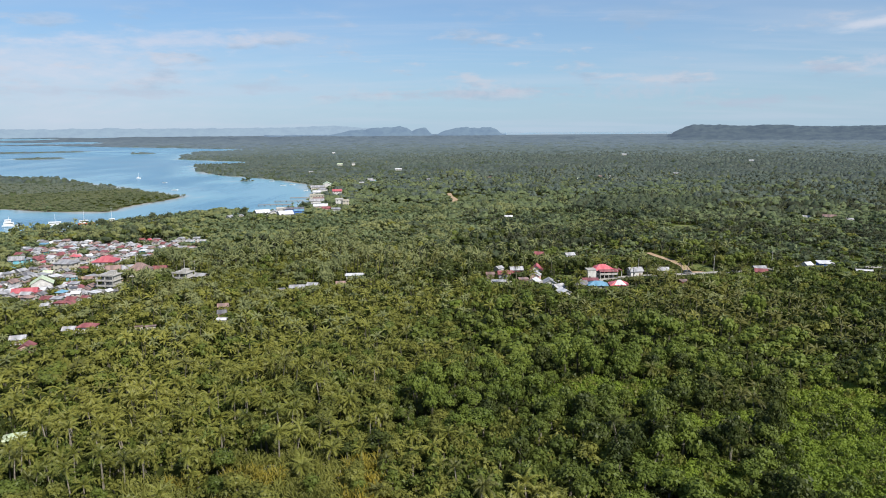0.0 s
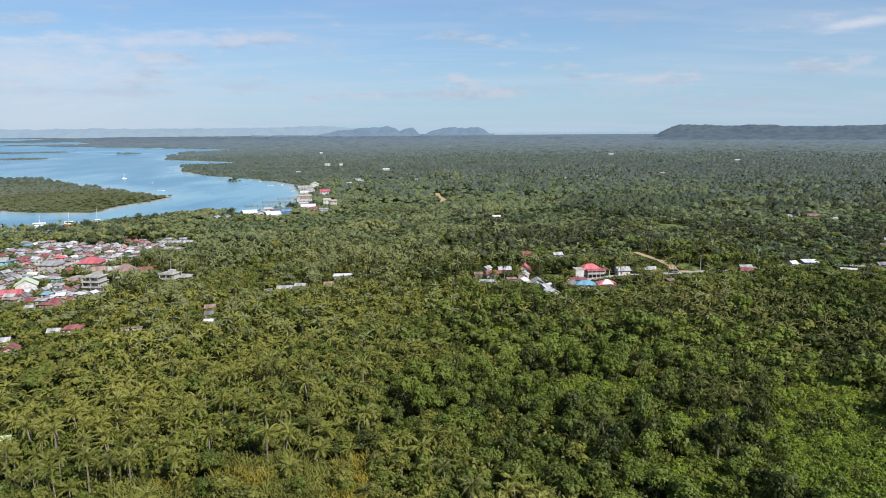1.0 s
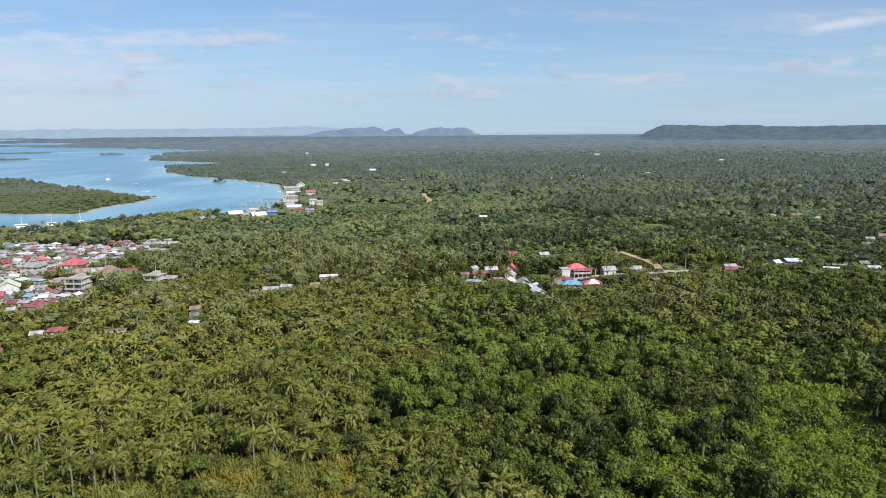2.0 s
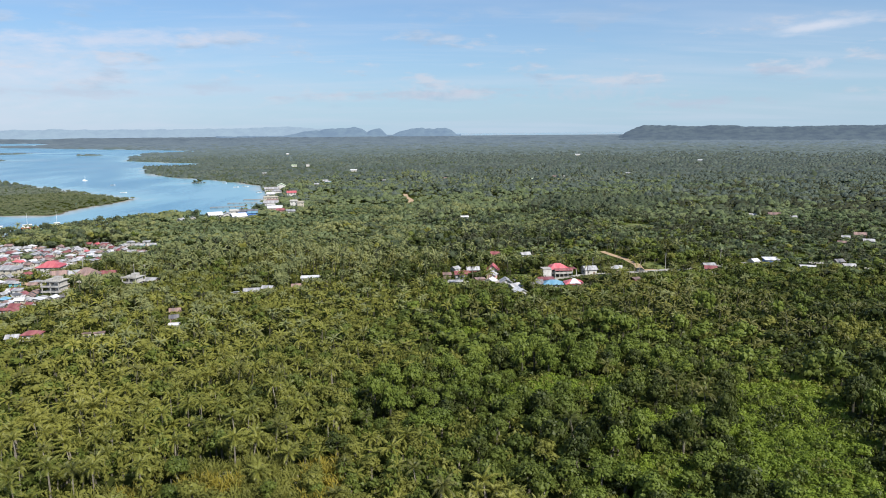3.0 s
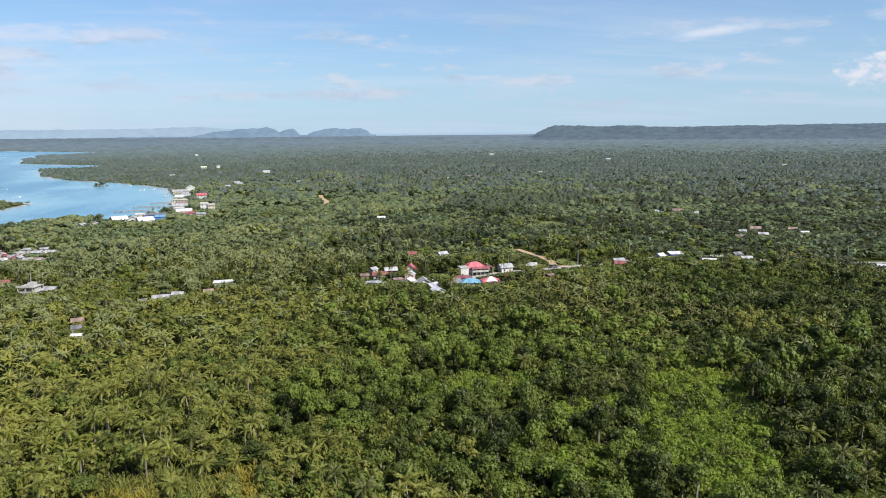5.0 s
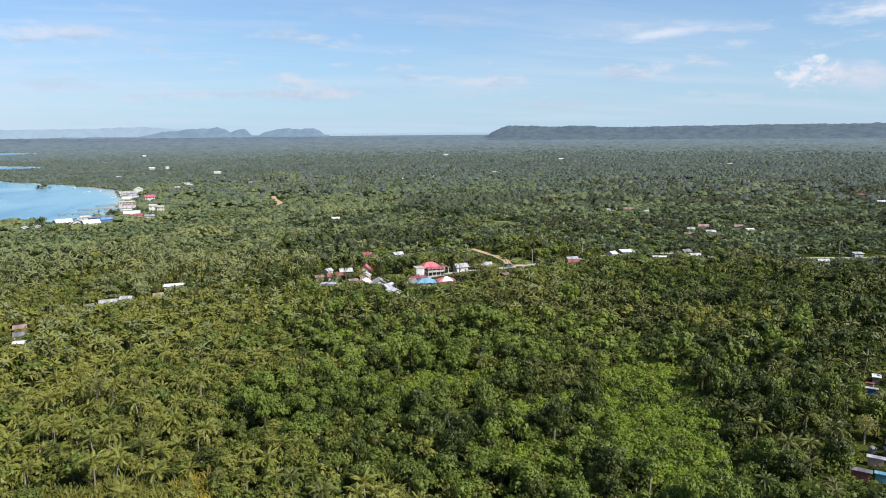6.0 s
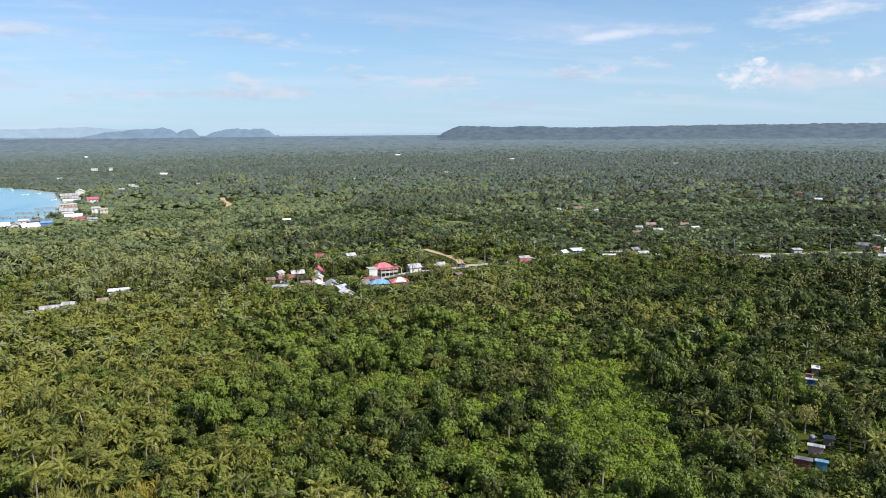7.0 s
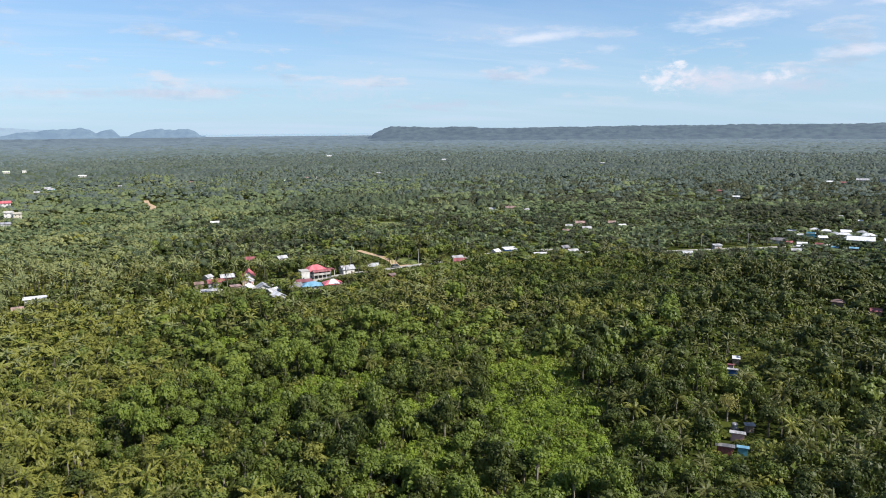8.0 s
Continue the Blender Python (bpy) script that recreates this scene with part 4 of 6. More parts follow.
house(-124, 353, 8, 5, 2.8, -15, "gable", "zinc", TIMBER, group=TOWN)
house(-176, 371, 9, 7, 3.4, 20, "gable", "rust", TIMBER, group=TOWN)
house(-168, 372, 8, 7, 3.4, 20, "gable", "zinc", CONCRETE, group=TOWN)

# ---------------------------------------------------------------- fishing port on the bay
PORT = "buildings of the fishing port"
for row in (
        (-162, 630, 12, 9.0, 3.2, 30, "gable", "white", WHITE), (-151, 629, 9, 9.0, 2.8, 102, "gable", "zinc", WHITE), (-139, 619, 12, 9.0, 3.2, 28, "gable", "white", WHITE),
        (-136, 643, 17, 7.0, 4.6, 12, "shed", "dark", BLUE_PAINT), (-130, 634, 8, 6.4, 3.8, 12, "shed", "blue", BLUE_PAINT), (-163, 919, 17, 8.0, 3.6, 12, "gable", "zinc", CREAM),
        (-155, 946, 15, 10.0, 5.2, 100, "gable", "green", WHITE), (-131, 732, 14, 7.0, 4.0, 10, "gable", "zinc", WHITE), (-118, 678, 13, 7.0, 3.6, 8, "gable", "white", PINK),
        (-133, 756, 12, 6.5, 3.6, 14, "gable", "rust", CREAM), (-150, 840, 9, 7, 4.0, 10, "gable", "white", WHITE), (-148, 868, 11, 7, 4.4, 16, "hip", "zinc", WHITE),
        (-183, 602, 5.5, 4.5, 2.6, 70, "gable", "zinc", WHITE), (-176, 612, 5, 4, 2.6, 100, "gable", "zinc", CREAM), (-128, 706, 9, 6, 3.4, 16, "hip", "zinc", CREAM)):
    house(*row, storeys=1, group=PORT, name="port_building", category="building")
for row in (
        (-148, 643, 8, 6, 5.6, 12, "flat", "white", WHITE), (-140, 782, 15, 8, 5.0, 10, "flat", "zinc", CREAM), (-123, 820, 10, 7, 6.2, 8, "gable", "red", WHITE),
        (-102, 692, 7, 9, 8.2, 8, "flat", "zinc", WHITE), (-95.5, 691, 6, 8, 7.0, 8, "flat", "zinc", CREAM), (-98, 648, 9, 6, 3.6, 8, "shed", "zinc", WHITE),
        (-110, 662, 7, 5, 3.2, 8, "gable", "dull", PINK), (-124, 692, 8, 6, 5.2, 12, "flat", "zinc", WHITE)):
    house(*row, storeys=3 if row[4] > 6.8 else 2 if row[4] > 4.8 else 1, group=PORT, name="port_building", category="building")


def strip(name, points, width, mat, label, category, lift=0.12, open_view=False):
    """A road or track as a ribbon laid on the ground, with a thickness."""
    pts = []
    for (ax, ay), (bx, by) in zip(points, points[1:]):
        n = max(2, int(math.hypot(bx - ax, by - ay) / 4))
        pts += [(ax + (bx - ax) * i / n, ay + (by - ay) * i / n) for i in range(n)]
    pts.append(points[-1])
    verts, faces = [], []
    for i, (x, y) in enumerate(pts):
        ax, ay = pts[max(i - 1, 0)]
        bx, by = pts[min(i + 1, len(pts) - 1)]
        length = math.hypot(bx - ax, by - ay)
        nx, ny = -(by - ay) / length, (bx - ax) / length
        half = width / 2 * (0.9 + 0.2 * float(value_noise(x, y, 9, 11)))
        z = max(height_at(x + nx * k, y + ny * k) for k in (-half, 0, half)) + lift
        for side in (-1, 1):
            verts.append((x + nx * half * side, y + ny * half * side, z))
        for side in (1, -1):
            verts.append((x + nx * (half + 0.3) * side, y + ny * (half + 0.3) * side, z - 0.7))
        if i:
            a, b = 4 * (i - 1), 4 * i
            faces += [(a, b, b + 1, a + 1), (a + 1, b + 1, b + 2, a + 2), (b, a, a + 3, b + 3)]
    for x, y in pts:
        CLEAR.append((x, y, width * 0.6, 0.1 if open_view else -1))
    return tagged(link_mesh(name, verts, faces, [mat]), label, category, "", "structure")


strip("road", [(20, 344), (42, 341), (58, 346), (76, 345)], 5.0, ROAD, "pale concrete village road", "road")
strip("road", [(76, 345), (92, 353), (102, 355.5)], 4.2, ROAD, "pale concrete village road", "road", open_view=True)
strip("road", [(102, 355.5), (117, 358)], 4.2, ROAD, "pale concrete village road", "road")
strip("road", [(117, 358), (138, 361)], 4.2, ROAD, "pale concrete village road", "road", open_view=True)
strip("road", [(138, 361), (165, 367), (200, 378), (235, 372), (250, 352)], 5.0, ROAD, "pale concrete village road", "road")
strip("road", [(250, 352), (287, 338), (296, 336)], 3.6, ROAD, "pale concrete road beyond the palms", "road")
strip("road", [(296, 336), (320, 331), (330, 328)], 3.6, ROAD, "pale concrete road beyond the palms", "road", open_view=True)
strip("road", [(330, 328), (341, 325)], 3.6, ROAD, "pale concrete road beyond the palms", "road")
strip("road", [(341, 325), (352, 322), (362, 320.5)], 3.6, ROAD, "pale concrete road beyond the palms", "road", open_view=True)
strip("road", [(362, 320.5), (378, 318), (420, 306), (470, 290)], 3.6, ROAD, "pale concrete road beyond the palms", "road")
strip("track", [(128, 364), (131, 380), (130, 396), (126, 412), (124, 424)], 4.0, DIRT, "orange dirt track up from the road", "track", open_view=True)
strip("track", [(11, 742), (13, 770), (8, 805), (7, 846)], 5.0, DIRT, "orange dirt track in the forest", "track", open_view=True)
strip("track", [(-214, 362), (-196, 364), (-178, 356), (-160, 350)], 4.0, DIRT, "sandy lane between the town houses", "track")


def lawn(name, x, y, rx, ry, mat, label, category="grass"):
    """A mown or bare patch that follows the ground."""
    verts, faces, n = [(x, y, height_at(x, y) + 0.1)], [], 40
    for ring in (0.5, 1.0):
        for i in range(n):
            a = 2 * math.pi * i / n
            k = ring * (0.8 + 0.4 * float(value_noise(math.cos(a) * 3 + x, math.sin(a) * 3 + y, 1.2, 12)))
            px, py = x + rx * k * math.cos(a), y + ry * k * math.sin(a)
            verts.append((px, py, height_at(px, py) + 0.1 * (1.2 - ring)))
    for i in range(n):
        j = (i + 1) % n
        faces += [(0, 1 + i, 1 + j, 1 + j), (1 + i, 1 + n + i, 1 + n + j, 1 + j)]
    tri = [f for f in faces]
    me = bpy.data.meshes.new(name)
    me.from_pydata(verts, [], [f if len(set(f)) == 4 else f[:3] for f in tri])
    me.materials.append(mat)
    CLEAR.append((x, y, min(rx, ry) * 0.95, 0.05 if min(rx, ry) > 3 else 0.0))
    ob = tagged(new(name, me), label, category, "", "structure")
    ob.matrix_basis = on_plan(Matrix())
    return ob


lawn("grass", 116, 370, 9, 5, GRASS, "short grass beside the dirt track")
lawn("grass", 139, 376, 5, 12, GRASS, "short grass beside the dirt track")
lawn("bare_ground", 132, 363, 5, 3, DIRT, "heap of orange earth at the track's foot", "ground")
lawn("bare_ground", 107, 331, 3.0, 2.2, DIRT, "bare orange earth patch below the road", "ground")
lawn("grass", 62, 356, 6, 4, GRASS, "short grass behind the hamlet")
lawn("grass", 132, 115.5, 2.2, 2.6, GRASS, "small lawn beside the forest huts")
lawn("grass", 168, 152, 1.6, 2.0, GRASS, "small lawn beside the forest huts")
lawn("grass", 186, 540, 14, 10, GRASS, "open grass clearing among the palms")
lawn("grass", 338, 328, 10, 4, GRASS, "bright grass verge beside the road")
lawn("bare_ground", 213, 145, 2.2, 1.4, DIRT, "bare orange earth patch", "ground")


# ---------------------------------------------------------------- poles, car, boats
def power_pole():
    thing = new("power_pole")
    part("post", add_rod(bmesh.new(), (0, 0, 0), (0, 0, 9), 0.16, 0.10, 8), CONCRETE, thing)
    part("crossarm", add_box(bmesh.new(), 0, 0, 8.4, 1.8, 0.12, 0.12), TIMBER, thing)
    for x in (-0.75, 0, 0.75):
        part("insulator", add_rod(bmesh.new(), (x, 0, 8.45), (x, 0, 8.7), 0.05, 0.04), WHITE, thing)
    return tagged(thing, "slim grey concrete power pole with crossarm", "pole", "power poles along the road")


first_pole = power_pole()
for i, (x, y, turn) in enumerate(((141, 363.5, 90), (100, 357.5, 80), (176, 374, 100), (290, 341, 70), (318, 335, 70), (348, 327, 70), (-168, 380, 60), (-135, 362, 60), (-129, 360, 60))):
    m = pose(x * PLAN, y * PLAN, (height_at(x, y) - 0.3) * PLAN, 0, 0, turn)
    if i == 0:
        first_pole.matrix_basis = m @ Matrix.Scale(PLAN, 4)
    else:
        copy_thing(first_pole, m)


def parked_car(x, y, turn):
    thing = new("car")
    thing.matrix_basis = on_plan(pose(x, y, height_at(x, y) + 0.12, 0, 0, turn))
    tagged(thing, "dark van parked beside the concrete road", "car")
    bm = bmesh.new()
    add_box(bm, 0, 0, 0.75, 4.4, 1.75, 0.75)
    bmesh.ops.bevel(bm, geom=bm.edges[:], offset=0.15, segments=2, affect="EDGES")
    part("body", bm, STEEL, thing)
    bm = bmesh.new()
    x0, x1 = -2.0, 1.3
    add_solid(bm, [(x0, -0.8, 1.1), (x1 + 0.5, -0.8, 1.1), (x1 + 0.5, 0.8, 1.1), (x0, 0.8, 1.1), (x0 + 0.2, -0.7, 1.85), (x1 - 0.3, -0.7, 1.85), (x1 - 0.3, 0.7, 1.85), (x0 + 0.2, 0.7, 1.85)],
              [(3, 2, 1, 0), (4, 5, 6, 7), (0, 1, 5, 4), (1, 2, 6, 5), (2, 3, 7, 6), (3, 0, 4, 7)])
    part("cabin", bm, GLASS, thing)
    for wx in (-1.4, 1.4):
        for wy in (-0.85, 0.85):
            part("wheel", add_rod(bmesh.new(), (wx, wy - 0.1, 0.33), (wx, wy + 0.1, 0.33), 0.33, 0.33, 12), STEEL, thing)


parked_car(126, 359.5, 5)


def hull_mesh(length, beam, depth):
    """A boat's hull from cross-sections: pointed bow, square stern, open deck line."""
    bm, rings, n = bmesh.new(), [], 9
    for i in range(n):
        s = i / (n - 1)
        half = beam / 2 * min(1, 0.75 + s) * (1 - max(0, (s - 0.55) / 0.45) ** 2) + 0.02
        lift = depth * 0.25 * max(0, s - 0.5) ** 2 * 4
        x = (s - 0.5) * length
        rings.append([bm.verts.new(c) for c in ((x, -half, depth + lift), (x, -half * 0.7, 0.15), (x, 0, -0.25), (x, half * 0.7, 0.15), (x, half, depth + lift))])
    for a, b in zip(rings, rings[1:]):
        for k in range(4):
            bm.faces.new((a[k], b[k], b[k + 1], a[k + 1]))
        bm.faces.new((a[4], b[4], b[0], a[0]))
    bm.faces.new(rings[0])
    bm.faces.new(rings[-1][::-1])
    bmesh.ops.recalc_face_normals(bm, faces=bm.faces[:])
    return bm


def vessel(x, y, length, turn, hull, label, decks=2, mast=6.0):
    thing = new("vessel")
    thing.matrix_basis = on_plan(pose(x, y, 0.05, 0, 0, turn))
    tagged(thing, label, "ship")
    beam = length * 0.26
    part("hull", hull_mesh(length, beam, length * 0.1), hull, thing)
    z = length * 0.1
    for k in range(decks):
        bm = bmesh.new()
        add_box(bm, -length * (0.12 + 0.03 * k), 0, z + 1.1, length * (0.55 - 0.2 * k), beam * 0.8, 2.2)
        deck = part("deckhouse", bm, BOAT_WHITE, thing)
        part("window_band", add_box(bmesh.new(), -length * (0.12 + 0.03 * k), 0, z + 1.4, length * (0.55 - 0.2 * k) * 0.9, beam * 0.8 + 0.06, 0.6), GLASS, deck)
        part("roof", add_box(bmesh.new(), -length * (0.12 + 0.03 * k), 0, z + 2.28, length * (0.58 - 0.2 * k), beam * 0.88, 0.15), BOAT_WHITE, deck)
        z += 2.35
    part("mast", add_rod(bmesh.new(), (-length * 0.1, 0, z), (-length * 0.1, 0, z + mast), 0.1, 0.05), STEEL if hull is STEEL else BOAT_WHITE, thing)
    part("boom", add_rod(bmesh.new(), (-length * 0.1, 0, z + mast * 0.6), (length * 0.2, 0, z + mast * 0.75), 0.08, 0.05), STEEL, thing)


vessel(-352, 572, 13, 25, BOAT_WHITE, "white passenger vessel moored at the shore", 2, 4)
vessel(-314, 572, 16, 22, BOAT_WHITE, "long white vessel with a tall mast at the shore", 1, 6)
vessel(-297, 584, 12, 30, BOAT_RED, "orange-hulled boat with dark mast at the shore", 1, 9)
vessel(-281, 598, 8, 50, BOAT_RED, "small orange and white boat at the shore", 1, 10)


def sailing_boat(x, y, turn):
    thing = new("sailboat")
    thing.matrix_basis = on_plan(pose(x, y, 0.05, 0, 0, turn) @ Matrix.Scale(0.65, 4))
    tagged(thing, "white catamaran at anchor with bare mast", "boat")
    for side in (-1, 1):
        bm = hull_mesh(11, 1.4, 1.2)
        bmesh.ops.translate(bm, verts=bm.verts[:], vec=(0, side * 2.4, 0))
        part("hull", bm, BOAT_WHITE, thing)
    part("deck", add_box(bmesh.new(), -0.8, 0, 1.45, 7, 5.2, 0.5), BOAT_WHITE, thing)
    part("cabin", add_box(bmesh.new(), -0.8, 0, 2.1, 4, 3.6, 1.0), BOAT_WHITE, thing)
    part("mast", add_rod(bmesh.new(), (0.5, 0, 1.5), (0.5, 0, 15), 0.22, 0.12), BOAT_WHITE, thing)
    part("boom", add_rod(bmesh.new(), (0.5, 0, 3.3), (-4, 0, 3.3), 0.25, 0.2), BOAT_WHITE, thing)


sailing_boat(-505, 1178, 20)


def outrigger(x, y, length, turn, label):
    thing = new("outrigger_boat")
    thing.matrix_basis = on_plan(pose(x, y, 0.05, 0, 0, turn))
    tagged(thing, label, "boat", "outrigger boats on the bay")
    part("hull", hull_mesh(length, length * 0.12, length * 0.07), BOAT_WHITE, thing)
    part("canopy", add_box(bmesh.new(), -length * 0.05, 0, 2.4, length * 0.4, length * 0.13, 0.12), TURQUOISE, thing)
    for k in (-1, 1):
        for s in (-1, 1):
            part("post", add_box(bmesh.new(), -length * 0.05 + k * length * 0.18, s * length * 0.05, 1.5, 0.08, 0.08, 1.8), TIMBER, thing)
        part("beam", add_rod(bmesh.new(), (k * length * 0.2, -length * 0.3, 0.9), (k * length * 0.2, length * 0.3, 0.9), 0.07, 0.07), TIMBER, thing)
        part("float", add_rod(bmesh.new(), (-length * 0.35, k * length * 0.3, 0.25), (length * 0.35, k * length * 0.3, 0.25), 0.12, 0.12), TIMBER, thing)
    part("prow", add_rod(bmesh.new(), (length * 0.45, 0, length * 0.08), (length * 0.55, 0, length * 0.13), 0.15, 0.05), BOAT_WHITE, thing)


for x, y, length, turn in ((-352, 929, 8, 20), (-338, 765, 6, 5), (-215, 1010, 9, -10), (-226, 1000, 8, 30), (-262, 1085, 7, 0), (-230, 1090, 7, 40), (-420, 1070, 7, 10), (-176, 905, 8, 60)):
    outrigger(x, y, length, turn, "small outrigger boat with a flat canopy")


def jetty(x, y, length, turn, label):
    thing = new("jetty")
    thing.matrix_basis = on_plan(pose(x, y, 0, 0, 0, turn))
    tagged(thing, label, "jetty")
    part("deck", add_box(bmesh.new(), 0, 0, 1.3, length, 3.5, 0.3), TIMBER, thing)
    for i in range(int(length / 6) + 1):
        for s in (-1.3, 1.3):
            part("pile", add_rod(bmesh.new(), (-length / 2 + i * 6, s, -3), (-length / 2 + i * 6, s, 1.3), 0.16, 0.16), TIMBER, thing)


jetty(-172, 722, 34, 4, "low timber jetty at the fishing port")
jetty(-160, 800, 26, 10, "low timber jetty at the fishing port")
jetty(-166, 760, 30, 2, "low timber jetty at the fishing port")


# ---------------------------------------------------------------- tree shapes as small vertex tables
rng = np.random.default_rng(11)


def rod_table(points, radii, sides):
    """A tapered tube along points: vertices and triangles."""
    verts, tris = [], []
    for k, (p, r) in enumerate(zip(points, radii)):
        for i in range(sides):
            a = 2 * math.pi * i / sides
            verts.append((p[0] + r * math.cos(a), p[1] + r * math.sin(a), p[2]))
        if k:
            for i in range(sides):
                a, b = (k - 1) * sides + i, (k - 1) * sides + (i + 1) % sides
                tris += [(a, b, b + sides), (a, b + sides, a + sides)]
    return np.array(verts, float), np.array(tris, int)


def join_tables(tables):
    verts, tris, n = [], [], 0
    for v, t in tables:
        verts.append(v)
        tris.append(t + n)
        n += len(v)
    return np.concatenate(verts), np.concatenate(tris)


def frond_line(e0, length, n, droop):
    """Points of an arching midrib in the x-z plane."""
    pts, p = [np.zeros(3)], np.zeros(3)
    for k in range(n):
        s = (k + 0.5) / n
        e = radians(e0 - droop * s ** 1.25)
        p = p + np.array([math.cos(e), 0, math.sin(e)]) * length / n
        pts.append(p)
    return np.array(pts)


def palm_crown(fronds, leaflets, length=3.7, upright=False, wide=0.11, joints=3):
    """Feathered crown: each leaflet a blade of its own when leaflets > 0, otherwise drooping side strips."""
    tables = []
    for i in range(fronds):
        s = (i + 0.5) / fronds
        e0 = (84 - 34 * s if upright else 84 - 74 * s) + rng.uniform(-14, 12)
        line = frond_line(e0, length * rng.uniform(0.7, 1.15) * (0.8 + 0.3 * math.sin(math.pi * s)), 4 if leaflets else joints, (60 if upright else 84) + rng.uniform(-26, 22))
        a = i * 2.39996 + rng.uniform(-0.45, 0.45)
        lean = rng.uniform(-0.35, 0.35)
        verts, tris = [], []
        if leaflets:
            ss = np.linspace(0.1, 1.0, leaflets)
            for side in (-1, 1):
                for u in ss:
                    k = min(int(u * 4), 3)
                    f = u * 4 - k
                    p = line[k] * (1 - f) + line[k + 1] * f
                    t = line[k + 1] - line[k]
                    t = t / np.linalg.norm(t)
                    w = length * 0.23 * math.sin(math.pi * min(0.18 + 0.74 * u, 1)) ** 0.7 * rng.uniform(0.8, 1.15)
                    up_v = np.array([-t[2], 0, t[0]])
                    tip = p + t * w * 0.62 + np.array([0, side, 0]) * w * 0.72 - np.array([0, 0, 1]) * w * 0.55 + up_v * 0.02
                    n = len(verts)
                    verts += [p - t * length * 0.042, p + t * length * 0.042, tip]
                    tris.append((n, n + 1, n + 2) if side > 0 else (n + 1, n, n + 2))
        else:
            for k, p in enumerate(line):
                w = length * wide * ((0.5, 1.0, 0.15) if joints == 2 else (0.45, 1.0, 0.85, 0.15))[k] * rng.uniform(0.85, 1.15)
                verts += [p + np.array([0, -w, -0.75 * w]), p, p + np.array([0, w, -0.75 * w])]
            for k in range(joints):
                for q in (3 * k, 3 * k + 1):
                    tris += [(q, q + 3, q + 4), (q, q + 4, q + 1)]
        v = np.array(verts)
        v[:, 1] += lean * v[:, 0] * 0.35
        c, s_ = math.cos(a), math.sin(a)
        tables.append((np.stack([v[:, 0] * c - v[:, 1] * s_, v[:, 0] * s_ + v[:, 1] * c, v[:, 2]], 1), np.array(tris, int)))
    return join_tables(tables)


def palm(fronds, leaflets, sides, upright=False, tall=9.0, length=3.7, wide=0.11, joints=3):
    lean = rng.uniform(-0.9, 0.9, 2)
    pts = [(lean[0] * s * s, lean[1] * s * s, tall * s) for s in (0, 0.35, 0.7, 1.0)]
    trunk = rod_table(pts, (0.26, 0.19, 0.15, 0.13), sides) if leaflets else rod_table((pts[0], pts[-1]), (0.24, 0.13), sides)
    v, t = palm_crown(fronds, leaflets, length, upright, wide, joints)
    nod, to = rng.uniform(0.0, 0.3), rng.uniform(0, 6.28)
    v[:, 2] -= nod * (v[:, 0] * math.cos(to) + v[:, 1] * math.sin(to))
    return (v + np.array(pts[-1]), t), trunk


def ico_table():
    bm = bmesh.new()
    bmesh.ops.create_icosphere(bm, subdivisions=1, radius=1.0)
    v = np.array([x.co for x in bm.verts])
    t = np.array([[x.index for x in f.verts] for f in bm.faces])
    bm.free()
    return v, t


ICO = ico_table()


def clump(centre, radius, keep_low=-0.5):
    """A lumpy twenty-sided core without its underside."""
    v, t = ICO
    v = v * (1 + rng.uniform(-0.14, 0.14, (len(v), 1))) * radius
    t = t[(ICO[0][t][:, :, 2].mean(1) > keep_low)]
    return v + centre, t


def leaf_sprays(centres, radii, count, size):
    """Leaf sprays standing off the crown's lobes: bent pairs of triangles, or one each where they are far off."""
    pick = rng.choice(len(centres), count, p=radii ** 2 / (radii ** 2).sum())
    d = rng.normal(size=(count, 3))
    d[:, 2] = np.abs(d[:, 2]) * 1.0 - 0.55
    d /= np.linalg.norm(d, axis=1)[:, None]
    p = centres[pick] + d * (radii[pick] * rng.uniform(0.84, 1.1, count))[:, None]
    n = d + rng.normal(size=(count, 3)) * 0.3 + np.array([0, 0, 0.12])
    n /= np.linalg.norm(n, axis=1)[:, None]
    a = np.cross(n, rng.normal(size=(count, 3)))
    a /= np.linalg.norm(a, axis=1)[:, None]
    b = np.cross(n, a)
    s = (size * rng.uniform(0.65, 1.3, count))[:, None]
    q = np.stack([p - a * s, p - b * s * 0.7, p + a * s - n * s * 0.35, p + b * s * 0.7], 1).reshape(-1, 3)
    if size > 0.16:
        q = np.stack([p - a * s * 1.2, p + a * s * 0.9 - b * s, p + a * s * 0.5 + b * s * 1.1 - n * s * 0.2], 1).reshape(-1, 3)
        return q, np.arange(count * 3).reshape(-1, 3)
    k = np.arange(count) * 4
    return q, np.concatenate([np.stack([k, k + 1, k + 2], 1), np.stack([k, k + 2, k + 3], 1)])


